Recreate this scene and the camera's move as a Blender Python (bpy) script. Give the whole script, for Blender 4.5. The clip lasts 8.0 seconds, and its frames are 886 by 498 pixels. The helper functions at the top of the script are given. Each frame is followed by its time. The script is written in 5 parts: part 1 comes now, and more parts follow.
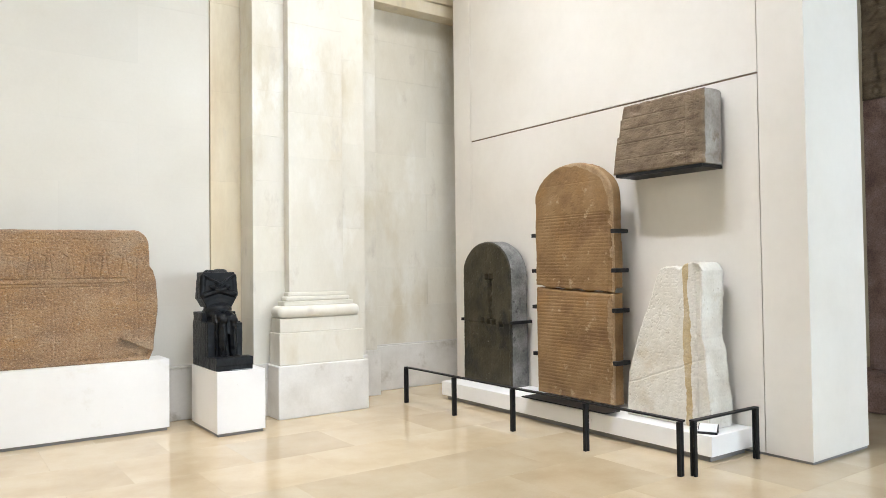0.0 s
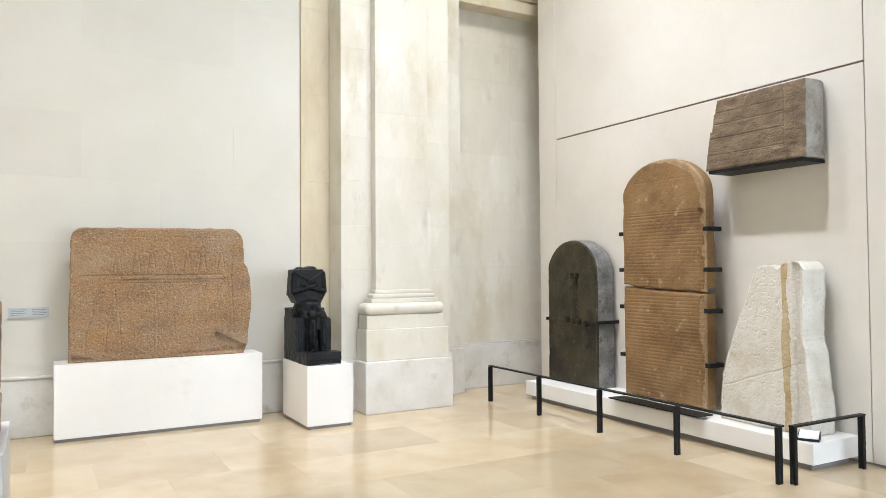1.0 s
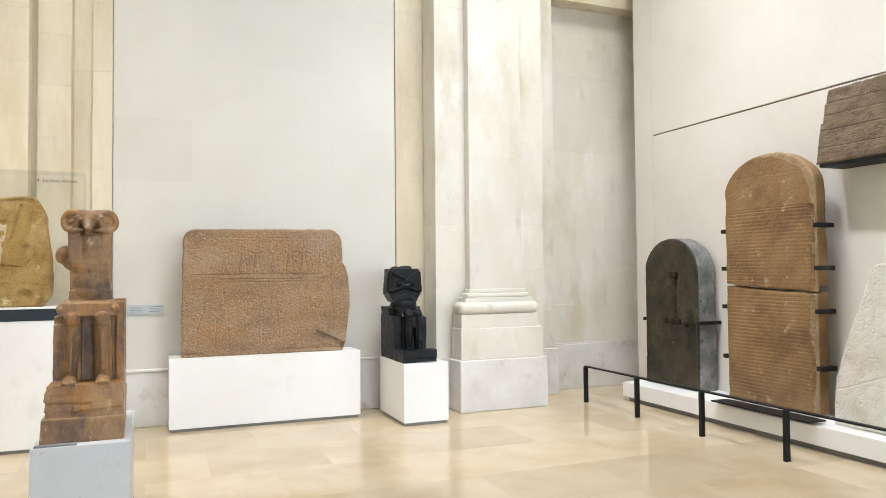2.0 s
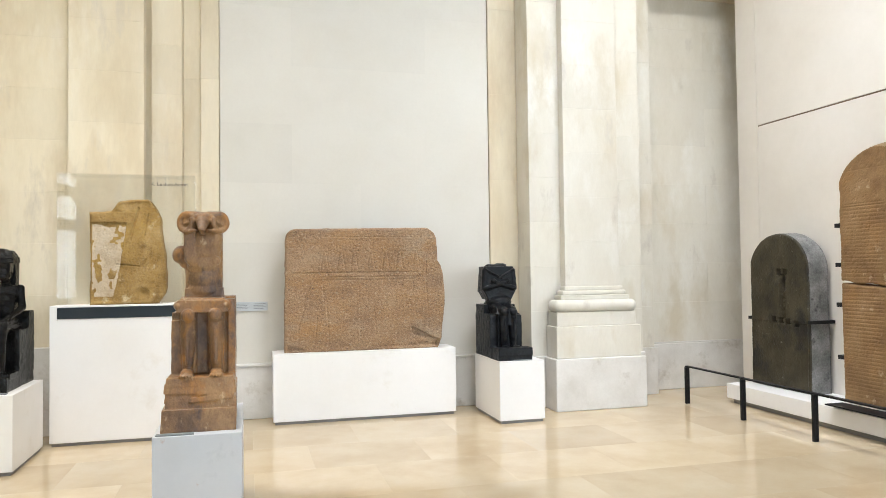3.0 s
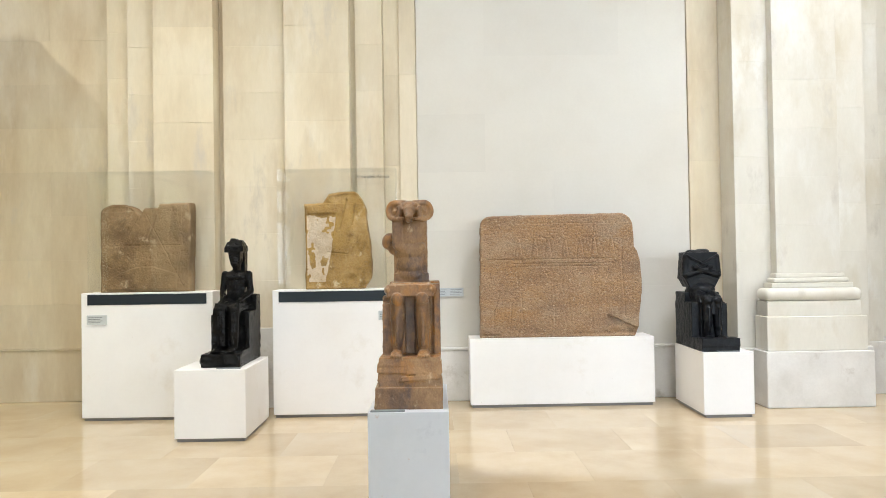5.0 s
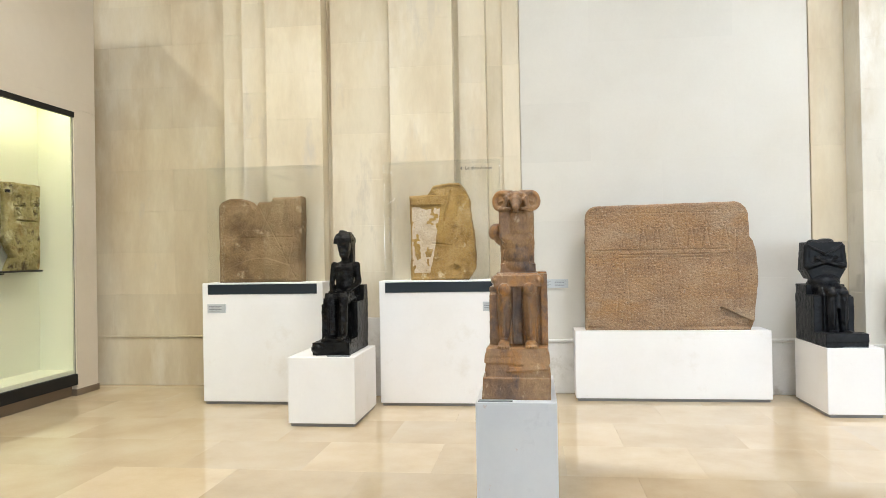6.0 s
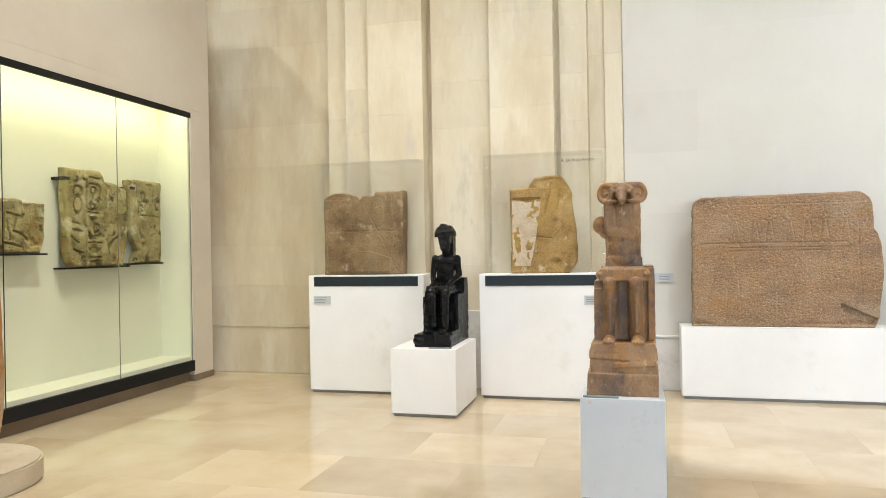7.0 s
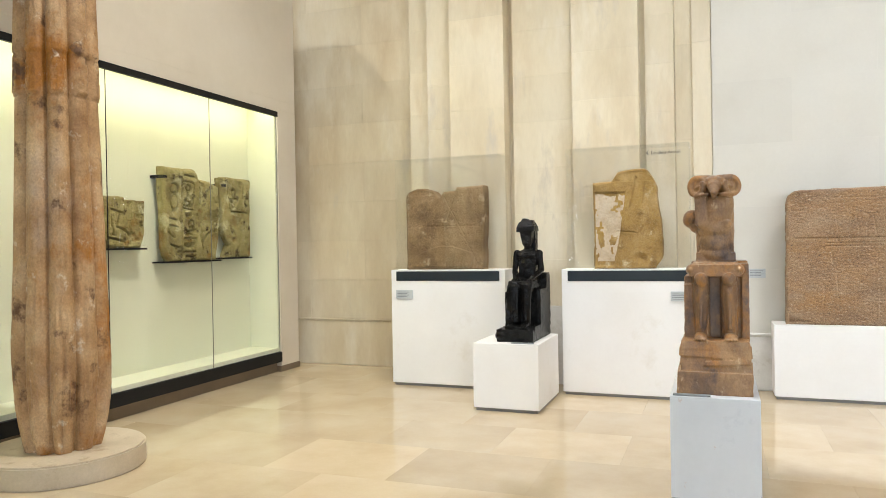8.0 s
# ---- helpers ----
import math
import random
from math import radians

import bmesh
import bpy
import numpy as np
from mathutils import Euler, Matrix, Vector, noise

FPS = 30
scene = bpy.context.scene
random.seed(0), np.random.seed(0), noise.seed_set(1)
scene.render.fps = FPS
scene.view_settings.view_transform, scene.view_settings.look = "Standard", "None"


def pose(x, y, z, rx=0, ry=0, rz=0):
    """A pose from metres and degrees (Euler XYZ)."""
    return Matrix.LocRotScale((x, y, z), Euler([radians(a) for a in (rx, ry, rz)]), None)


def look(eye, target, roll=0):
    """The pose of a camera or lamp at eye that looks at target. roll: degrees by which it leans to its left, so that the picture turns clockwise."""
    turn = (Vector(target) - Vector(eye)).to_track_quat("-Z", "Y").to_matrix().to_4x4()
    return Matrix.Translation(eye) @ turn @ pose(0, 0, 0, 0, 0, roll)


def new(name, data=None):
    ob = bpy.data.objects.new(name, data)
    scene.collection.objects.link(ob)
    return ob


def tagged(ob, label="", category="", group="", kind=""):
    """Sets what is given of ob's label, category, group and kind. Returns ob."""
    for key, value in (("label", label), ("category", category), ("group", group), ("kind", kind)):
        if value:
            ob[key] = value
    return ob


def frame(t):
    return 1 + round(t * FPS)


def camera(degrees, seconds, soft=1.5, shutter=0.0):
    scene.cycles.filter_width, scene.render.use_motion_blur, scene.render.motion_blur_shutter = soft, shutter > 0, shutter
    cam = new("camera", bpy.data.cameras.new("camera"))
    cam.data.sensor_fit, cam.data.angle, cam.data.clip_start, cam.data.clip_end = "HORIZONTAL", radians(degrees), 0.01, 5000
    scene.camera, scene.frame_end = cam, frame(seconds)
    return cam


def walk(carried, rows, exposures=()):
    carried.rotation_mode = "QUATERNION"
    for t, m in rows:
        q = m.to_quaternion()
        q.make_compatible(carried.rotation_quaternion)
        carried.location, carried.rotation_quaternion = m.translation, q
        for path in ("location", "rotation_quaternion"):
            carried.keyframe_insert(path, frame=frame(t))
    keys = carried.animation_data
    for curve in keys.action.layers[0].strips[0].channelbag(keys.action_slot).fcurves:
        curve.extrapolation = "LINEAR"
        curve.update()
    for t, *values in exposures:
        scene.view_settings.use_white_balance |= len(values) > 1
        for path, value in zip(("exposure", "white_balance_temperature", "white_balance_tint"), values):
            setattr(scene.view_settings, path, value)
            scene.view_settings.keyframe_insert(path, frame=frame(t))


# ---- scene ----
cam = camera(62.9, 8.0, soft=0.5)

PATH = [
    (0, (-3.606, 0.673, 1.541), (-2.448, 2.303, 1.593), -0.7),
    (0.5, (-3.681, 0.711, 1.527), (-2.595, 2.39, 1.582), -0.5),
    (1, (-3.644, 0.691, 1.513), (-2.675, 2.439, 1.57), -0.4),
    (1.5, (-3.671, 0.691, 1.499), (-2.812, 2.496, 1.559), -0.4),
    (3, (-3.761, 0.714, 1.494), (-3.244, 2.645, 1.552), -0.7),
    (3.5, (-3.781, 0.721, 1.494), (-3.384, 2.68, 1.548), -0.7),
    (4, (-3.807, 0.728, 1.484), (-3.53, 2.708, 1.535), -0.7),
    (4.5, (-3.835, 0.726, 1.483), (-3.684, 2.72, 1.525), -0.8),
    (6, (-3.91, 0.726, 1.467), (-4.164, 2.709, 1.483), -1.0),
    (6.5, (-3.929, 0.723, 1.473), (-4.317, 2.685, 1.48), -1.0),
    (7, (-3.956, 0.713, 1.474), (-4.468, 2.647, 1.474), -1.0),
    (7.5, (-3.989, 0.689, 1.482), (-4.61, 2.59, 1.475), -1.0),
    (8, (-4.007, 0.683, 1.473), (-4.718, 2.553, 1.463), -1.0),
]
walk(cam, [(t, look(eye, target, roll)) for t, eye, target, roll in PATH])

# ---- world and light ----
world = bpy.data.worlds.new("world")
scene.world = world
world.use_nodes = True
wn = world.node_tree.nodes
sky = wn.new("ShaderNodeTexSky")
sky.sky_type, sky.sun_disc, sky.sun_elevation, sky.sun_rotation = "NISHITA", False, radians(40), radians(160)
world.node_tree.links.new(sky.outputs[0], wn["Background"].inputs[0])
wn["Background"].inputs[1].default_value = 0.1


def area(name, at, aim, sx, sy, watts, colour, spread=180):
    data = bpy.data.lights.new(name, "AREA")
    data.shape, data.size, data.size_y, data.energy, data.color, data.spread = "RECTANGLE", sx, sy, watts, colour, radians(spread)
    ob = new(name, data)
    ob.matrix_world = look(at, aim)
    return ob


scene.view_settings.exposure = -0.41
WHITE, AMBER, COOL = (0.96, 0.99, 1.07), (0.99, 0.95, 0.85), (0.74, 0.87, 1.0)
LAMPS = (((-0.3, 4.3, 8.2), (-0.25, 8.3, 0.4), 36, WHITE), ((-1.3, 4.3, 8.2), (-2.9, 8.3, 0.2), 42, WHITE), ((-4.2, 4.3, 8.2), (-5.4, 8.2, 0.4), 44, AMBER), ((-6.6, 4.3, 8.2), (-7.3, 8.6, 0.2), 22, AMBER),
         ((-1.4, 6.0, 8.2), (1.9, 5.8, 0.2), 62, WHITE), ((-1.4, 4.0, 8.2), (1.9, 4.2, 0.2), 76, WHITE), ((-5.4, 4.4, 8.2), (-7.9, 5.0, 0.0), 92, AMBER), ((0.9, 4.9, 8.2), (1.2, 8.6, 1.6), 32, AMBER), ((-12.1, 7.07, 8.3), (-8.0, 8.7, 3.7), 70, AMBER), ((-6.9, 4.6, 8.2), (-4.6, 5.2, 0.0), 62, WHITE))
for at, aim, watts, tone in LAMPS:
    area("ceiling_lamp", at, aim, 0.35 if at[0] > -12 else 0.16, 0.35 if at[0] > -12 else 0.16, watts, tone, 84)
# The window at 5.4 is added, unseen, to brighten the right partition's end.
WIN = [-9.5, -4.1, -0.5, 2.85, 5.4]
for w in WIN:
    area("window_light", (w + 0.75, -5.28, 2.725), (w + 0.75, 4, 2.725), 1.5, 3.75, {-9.5: 150, -4.1: 350, -0.5: 440}.get(w, 640), COOL)


# ---- materials ----
def nodes_of(name):
    m = bpy.data.materials.new(name)
    m.use_nodes = True
    return m, m.node_tree.nodes, m.node_tree.links, m.node_tree.nodes["Principled BSDF"]


def plain(name, colour, rough=0.5, metal=0.0, bump=0.0, scale=60.0, spread=0.06):
    """Painted, printed or metal surface with slight unevenness."""
    m, n, k, b = nodes_of(name)
    tex = n.new("ShaderNodeTexCoord")
    no = n.new("ShaderNodeTexNoise")
    no.inputs["Scale"].default_value, no.inputs["Detail"].default_value = 3.0, 5
    k.new(tex.outputs["Object"], no.inputs["Vector"])
    ramp = n.new("ShaderNodeValToRGB")
    ramp.color_ramp.elements[0].position, ramp.color_ramp.elements[1].position = 0.35, 0.65
    ramp.color_ramp.elements[0].color = (*[c * (1 - spread) for c in colour], 1)
    ramp.color_ramp.elements[1].color = (*[min(1, c * (1 + spread)) for c in colour], 1)
    k.new(no.outputs[0], ramp.inputs[0])
    k.new(ramp.outputs[0], b.inputs["Base Color"])
    b.inputs["Roughness"].default_value, b.inputs["Metallic"].default_value = rough, metal
    if bump:
        fine = n.new("ShaderNodeTexNoise")
        fine.inputs["Scale"].default_value, fine.inputs["Detail"].default_value = scale, 6
        k.new(tex.outputs["Object"], fine.inputs["Vector"])
        bp = n.new("ShaderNodeBump")
        bp.inputs["Strength"].default_value, bp.inputs["Distance"].default_value = bump, 0.004
        k.new(fine.outputs[0], bp.inputs["Height"])
        k.new(bp.outputs[0], b.inputs["Normal"])
    return m


def stone(name, dark, mid, light, blotch=3.0, grain=70.0, rough=0.85, bump=0.5, speck=0.5, stretch=(1, 1, 1), vary=0.0, dist=0.006, gloss_noise=0.0, space="Object", patches=(), shuffle=True):
    """Stone: large blotches, fine grain specks, relief; vary shifts the tone from piece to piece."""
    m, n, k, b = nodes_of(name)
    tex = n.new("ShaderNodeTexCoord")
    mp = n.new("ShaderNodeMapping")
    mp.inputs["Scale"].default_value = stretch
    k.new(tex.outputs[space], mp.inputs["Vector"])
    source = mp.outputs[0]
    if vary:
        info = n.new("ShaderNodeObjectInfo")
        shift = n.new("ShaderNodeVectorMath")
        shift.operation = "MULTIPLY_ADD"
        comb = n.new("ShaderNodeCombineXYZ")
        for i in range(3):
            k.new(info.outputs["Random"], comb.inputs[i])
        shift.inputs[1].default_value = (37, 53, 71)
        k.new(comb.outputs[0], shift.inputs[0])
        k.new(mp.outputs[0], shift.inputs[2])
        source = shift.outputs[0] if shuffle else mp.outputs[0]
    big = n.new("ShaderNodeTexNoise")
    big.inputs["Scale"].default_value, big.inputs["Detail"].default_value, big.inputs["Roughness"].default_value = blotch, 7, 0.6
    k.new(source, big.inputs["Vector"])
    ramp = n.new("ShaderNodeValToRGB")
    e = ramp.color_ramp.elements
    e[0].position, e[0].color = 0.3, (*dark, 1)
    e[1].position, e[1].color = 0.72, (*light, 1)
    mm = e.new(0.5)
    mm.color = (*mid, 1)
    k.new(big.outputs[0], ramp.inputs[0])
    fine = n.new("ShaderNodeTexNoise")
    fine.inputs["Scale"].default_value, fine.inputs["Detail"].default_value, fine.inputs["Roughness"].default_value = grain, 4, 0.7
    k.new(source, fine.inputs["Vector"])
    rng = n.new("ShaderNodeMapRange")
    rng.inputs["From Min"].default_value, rng.inputs["From Max"].default_value = 0.3, 0.7
    rng.inputs["To Min"].default_value, rng.inputs["To Max"].default_value = 1 - speck, 1 + speck
    k.new(fine.outputs[0], rng.inputs["Value"])
    val = rng.outputs[0]
    if vary:
        v2 = n.new("ShaderNodeMapRange")
        v2.inputs["To Min"].default_value, v2.inputs["To Max"].default_value = 1 - vary, 1 + vary
        k.new(info.outputs["Random"], v2.inputs["Value"])
        mul = n.new("ShaderNodeMath")
        mul.operation = "MULTIPLY"
        k.new(val, mul.inputs[0])
        k.new(v2.outputs[0], mul.inputs[1])
        val = mul.outputs[0]
    tone = ramp.outputs[0]
    for i, (colour, scale, lo, hi) in enumerate(patches):
        moved = n.new("ShaderNodeVectorMath")
        moved.operation, moved.inputs[1].default_value = "ADD", (11.3 * i + 3, 7.7 * i, 5.1 * i)
        k.new(source, moved.inputs[0])
        pn = n.new("ShaderNodeTexNoise")
        pn.inputs["Scale"].default_value, pn.inputs["Detail"].default_value, pn.inputs["Roughness"].default_value = scale, 6, 0.65
        k.new(moved.outputs[0], pn.inputs["Vector"])
        edge_ = n.new("ShaderNodeMapRange")
        edge_.inputs["From Min"].default_value, edge_.inputs["From Max"].default_value = lo, hi
        k.new(pn.outputs[0], edge_.inputs["Value"])
        mix = n.new("ShaderNodeMix")
        mix.data_type = "RGBA"
        k.new(edge_.outputs[0], mix.inputs[0])
        k.new(tone, mix.inputs[6])
        mix.inputs[7].default_value = (*colour, 1)
        tone = mix.outputs[2]
    sc = n.new("ShaderNodeVectorMath")
    sc.operation = "SCALE"
    k.new(tone, sc.inputs[0])
    k.new(val, sc.inputs["Scale"])
    k.new(sc.outputs[0], b.inputs["Base Color"])
    b.inputs["Roughness"].default_value = rough
    if gloss_noise:
        g = n.new("ShaderNodeMapRange")
        g.inputs["To Min"].default_value, g.inputs["To Max"].default_value = rough - gloss_noise, rough + gloss_noise
        k.new(big.outputs[0], g.inputs["Value"])
        k.new(g.outputs[0], b.inputs["Roughness"])
    if bump:
        add = n.new("ShaderNodeMath")
        add.operation = "MULTIPLY_ADD"
        add.inputs[1].default_value = 2.0
        k.new(big.outputs[0], add.inputs[0])
        k.new(fine.outputs[0], add.inputs[2])
        bp = n.new("ShaderNodeBump")
        bp.inputs["Strength"].default_value, bp.inputs["Distance"].default_value = bump, dist
        k.new(add.outputs[0], bp.inputs["Height"])
        k.new(bp.outputs[0], b.inputs["Normal"])
    return m


WALLSTONE = stone("limestone_wall", (0.60, 0.505, 0.35), (0.705, 0.625, 0.47), (0.755, 0.685, 0.55), 1.3, 30, 0.8, 0.10, 0.025, (1, 1, 0.3), 0.045, patches=(((0.58, 0.475, 0.32), 0.9, 0.50, 0.68), ((0.64, 0.54, 0.38), 2.3, 0.56, 0.72), ((0.57, 0.51, 0.42), 3.4, 0.60, 0.74), ((0.765, 0.71, 0.60), 1.6, 0.55, 0.72)), shuffle=False)
PIERSTONE = stone("white_limestone_pier", (0.63, 0.585, 0.49), (0.70, 0.665, 0.58), (0.755, 0.73, 0.66), 1.4, 30, 0.8, 0.10, 0.02, (1, 1, 0.45), 0.03, patches=(((0.62, 0.56, 0.44), 1.3, 0.54, 0.68), ((0.58, 0.54, 0.47), 3.0, 0.60, 0.72), ((0.77, 0.75, 0.69), 2.0, 0.55, 0.68)), shuffle=False)
PALEWALL = stone("pale_wall", (0.655, 0.625, 0.555), (0.69, 0.665, 0.60), (0.715, 0.695, 0.635), 0.9, 30, 0.75, 0.06, 0.012, (1, 1, 1), 0.024, shuffle=False)
BASESTONE = stone("grey_limestone", (0.60, 0.575, 0.53), (0.70, 0.68, 0.645), (0.77, 0.755, 0.725), 2.2, 50, 0.8, 0.15, 0.03, (1, 1, 1), 0.03, patches=(((0.47, 0.43, 0.37), 3.0, 0.58, 0.72),))
PLASTER = stone("plaster_partition", (0.725, 0.68, 0.615), (0.775, 0.735, 0.675), (0.81, 0.775, 0.725), 0.7, 12, 0.7, 0.06, 0.012)
TANPLASTER = stone("tan_plaster_partition", (0.67, 0.60, 0.50), (0.72, 0.655, 0.56), (0.76, 0.70, 0.61), 0.7, 12, 0.7, 0.05, 0.012)
SEAL = plain("clear_glass_seal", (0.20, 0.20, 0.15), 0.3)
FLOORSTONE = stone("polished_floor_stone", (0.505, 0.39, 0.245), (0.59, 0.475, 0.318), (0.645, 0.54, 0.385), 1.1, 60, 0.08, 0.02, 0.02, (1, 1, 1), 0.10, 0.002, 0.03)
GROUT = plain("floor_joint", (0.50, 0.41, 0.285), 0.5)
PLINTHPAINT = stone("plinth_white_paint", (0.86, 0.845, 0.83), (0.885, 0.875, 0.865), (0.90, 0.893, 0.885), 1.6, 30, 0.5, 0.04, 0.008, patches=(((0.80, 0.77, 0.73), 2.6, 0.60, 0.76), ((0.62, 0.57, 0.51), 17.0, 0.70, 0.75)))
GREYPAINT = plain("plinth_grey_recess", (0.22, 0.21, 0.205), 0.4)
# White plinth paint with the cool shade away from lamps painted in, plus scuffs.
SHADEDPAINT = stone("plinth_pale_grey_paint", (0.63, 0.65, 0.69), (0.67, 0.69, 0.73), (0.70, 0.715, 0.75), 2.2, 30, 0.5, 0.04, 0.01, patches=(((0.60, 0.50, 0.48), 14.0, 0.69, 0.74), ((0.58, 0.60, 0.64), 4.0, 0.62, 0.74)))
BLACKMETAL = plain("black_metal", (0.009, 0.009, 0.010), 0.5, 0.0, 0.05, 90)
BLACKMETAL.node_tree.nodes["Principled BSDF"].inputs["Specular IOR Level"].default_value = 0.25
BAND = plain("dark_blue_band", (0.009, 0.016, 0.022), 0.4)
LABELGREY = plain("label_grey", (0.52, 0.55, 0.565), 0.3)
LABELINK = plain("label_ink", (0.22, 0.24, 0.25), 0.5)
CARD = plain("white_card", (0.80, 0.80, 0.80), 0.5)
INK = plain("wall_ink", (0.10, 0.09, 0.08), 0.6)
VITRINE = plain("vitrine_lining", (0.74, 0.75, 0.585), 0.7, 0, 0.03, 20, 0.02)
SKIRT = plain("brown_skirting", (0.20, 0.145, 0.095), 0.5)
REDGRANITE = stone("red_granite_slab", (0.22, 0.135, 0.08), (0.335, 0.212, 0.122), (0.43, 0.30, 0.185), 2.4, 95, 0.85, 0.8, 0.48, (1, 1, 1.9), dist=0.008, patches=(((0.37, 0.212, 0.095), 1.3, 0.48, 0.68), ((0.36, 0.265, 0.18), 2.0, 0.52, 0.70), ((0.12, 0.075, 0.052), 30.0, 0.58, 0.70), ((0.50, 0.385, 0.265), 30.0, 0.55, 0.70)))
BROWNSTONE = stone("brown_sandstone", (0.105, 0.06, 0.038), (0.275, 0.148, 0.066), (0.49, 0.295, 0.135), 4.2, 90, 0.34, 0.5, 0.18, (1, 1, 0.6), dist=0.007, patches=(((0.105, 0.068, 0.055), 3.6, 0.52, 0.62), ((0.39, 0.178, 0.048), 5.0, 0.54, 0.64), ((0.53, 0.37, 0.21), 11.0, 0.61, 0.69),))
BLACKSTONE = stone("black_granodiorite", (0.0015, 0.0015, 0.0015), (0.0035, 0.0034, 0.0032), (0.012, 0.0115, 0.010), 8, 60, 0.27, 0.5, 0.4, dist=0.008, patches=(((0.035, 0.033, 0.028), 14.0, 0.63, 0.73),))
BLUEBLACK = stone("blue_black_granite", (0.002, 0.0025, 0.003), (0.005, 0.006, 0.008), (0.016, 0.018, 0.020), 6, 60, 0.40, 0.4, 0.35, dist=0.008, patches=(((0.026, 0.023, 0.019), 5.0, 0.57, 0.70),))
GREENSTONE = stone("grey_green_schist", (0.026, 0.022, 0.013), (0.052, 0.044, 0.027), (0.085, 0.074, 0.050), 3.0, 75, 0.42, 0.3, 0.30, patches=(((0.13, 0.12, 0.095), 24.0, 0.63, 0.69), ((0.024, 0.023, 0.019), 2.2, 0.52, 0.62),))
# Stele sides: rough schist painted paler and greyer, as if catching window light.
LITSCHIST = stone("rough_grey_schist", (0.11, 0.115, 0.115), (0.20, 0.20, 0.195), (0.30, 0.30, 0.29), 5.0, 60, 0.75, 0.6, 0.3, patches=(((0.07, 0.07, 0.07), 8.0, 0.58, 0.68),))
# Sides of the hung block, daylight from the windows painted in as pale grey.
LITBLOCKSIDE = stone("weathered_grey_limestone", (0.22, 0.195, 0.165), (0.33, 0.305, 0.275), (0.44, 0.42, 0.39), 4.0, 50, 0.85, 0.4, 0.14, patches=(((0.21, 0.165, 0.12), 5.0, 0.54, 0.66),))
OCHRECHIP = stone("chipped_pale_sandstone", (0.26, 0.165, 0.082), (0.35, 0.235, 0.13), (0.43, 0.315, 0.195), 7.0, 60, 0.9, 0.6, 0.2)
PLASTERTRACE = stone("pale_plaster_trace", (0.46, 0.35, 0.23), (0.58, 0.475, 0.35), (0.66, 0.57, 0.45), 7.0, 60, 0.9, 0.4, 0.12)
OCHRESTONE = stone("ochre_sandstone", (0.165, 0.09, 0.036), (0.25, 0.147, 0.062), (0.33, 0.208, 0.10), 2.4, 70, 0.9, 0.3, 0.16, patches=(((0.155, 0.08, 0.034), 2.0, 0.52, 0.68), ((0.40, 0.285, 0.165), 9.0, 0.63, 0.70), ((0.29, 0.155, 0.055), 1.4, 0.54, 0.68)))
WHITESTONE = stone("white_limestone", (0.60, 0.555, 0.48), (0.715, 0.685, 0.62), (0.79, 0.775, 0.735), 2.6, 45, 0.9, 0.4, 0.07, patches=(((0.60, 0.53, 0.42), 3.0, 0.56, 0.70), ((0.48, 0.42, 0.35), 16.0, 0.64, 0.71)))
STAIN = stone("ochre_vein", (0.44, 0.32, 0.16), (0.53, 0.41, 0.24), (0.60, 0.51, 0.36), 6.0, 45, 0.9, 0.6, 0.15)
GREYBROWN = stone("grey_brown_limestone", (0.135, 0.095, 0.06), (0.205, 0.15, 0.098), (0.30, 0.23, 0.16), 4.0, 60, 0.9, 0.35, 0.24, (1, 1, 2.4), patches=(((0.11, 0.074, 0.045), 4.0, 0.54, 0.66), ((0.37, 0.30, 0.225), 5.0, 0.60, 0.70),))
CASEBROWN = stone("tan_sandstone", (0.155, 0.095, 0.043), (0.255, 0.168, 0.082), (0.37, 0.26, 0.145), 3, 60, 0.9, 0.4, 0.18, dist=0.007, patches=(((0.15, 0.095, 0.046), 3.0, 0.52, 0.64), ((0.44, 0.34, 0.215), 6.0, 0.60, 0.68), ((0.10, 0.066, 0.038), 16.0, 0.64, 0.70)))
CASEYELLOW = stone("yellow_sandstone", (0.22, 0.125, 0.035), (0.36, 0.225, 0.075), (0.50, 0.35, 0.165), 4.0, 60, 0.9, 0.45, 0.2, patches=(((0.20, 0.115, 0.035), 3.5, 0.53, 0.64), ((0.56, 0.45, 0.28), 9.0, 0.62, 0.70), ((0.40, 0.25, 0.07), 2.0, 0.52, 0.66)))
GREENISH = stone("olive_limestone", (0.13, 0.10, 0.03), (0.315, 0.265, 0.10), (0.49, 0.44, 0.22), 3.4, 60, 0.9, 0.6, 0.2, dist=0.009, patches=(((0.26, 0.155, 0.04), 3.5, 0.54, 0.65), ((0.065, 0.043, 0.014), 9.0, 0.58, 0.67), ((0.54, 0.50, 0.30), 4.0, 0.56, 0.68),))
COLUMNSTONE = stone("pink_brown_granite", (0.27, 0.135, 0.052), (0.455, 0.275, 0.13), (0.61, 0.43, 0.255), 3.4, 70, 0.55, 0.55, 0.20, (1, 1, 0.85), dist=0.012, patches=(((0.37, 0.145, 0.02), 1.7, 0.51, 0.61), ((0.50, 0.36, 0.245), 1.3, 0.52, 0.66), ((0.13, 0.06, 0.024), 5.0, 0.58, 0.67), ((0.64, 0.52, 0.38), 9.0, 0.61, 0.70),))
for dark in (BLACKSTONE, BLUEBLACK, GREENSTONE):
    dark.node_tree.nodes["Principled BSDF"].inputs["Specular IOR Level"].default_value = 0.22
DRUMSTONE = stone("beige_disc_stone", (0.44, 0.35, 0.24), (0.53, 0.44, 0.32), (0.60, 0.51, 0.39), 2.5, 60, 0.5, 0.15, 0.06, patches=(((0.36, 0.27, 0.17), 4.0, 0.56, 0.68),))
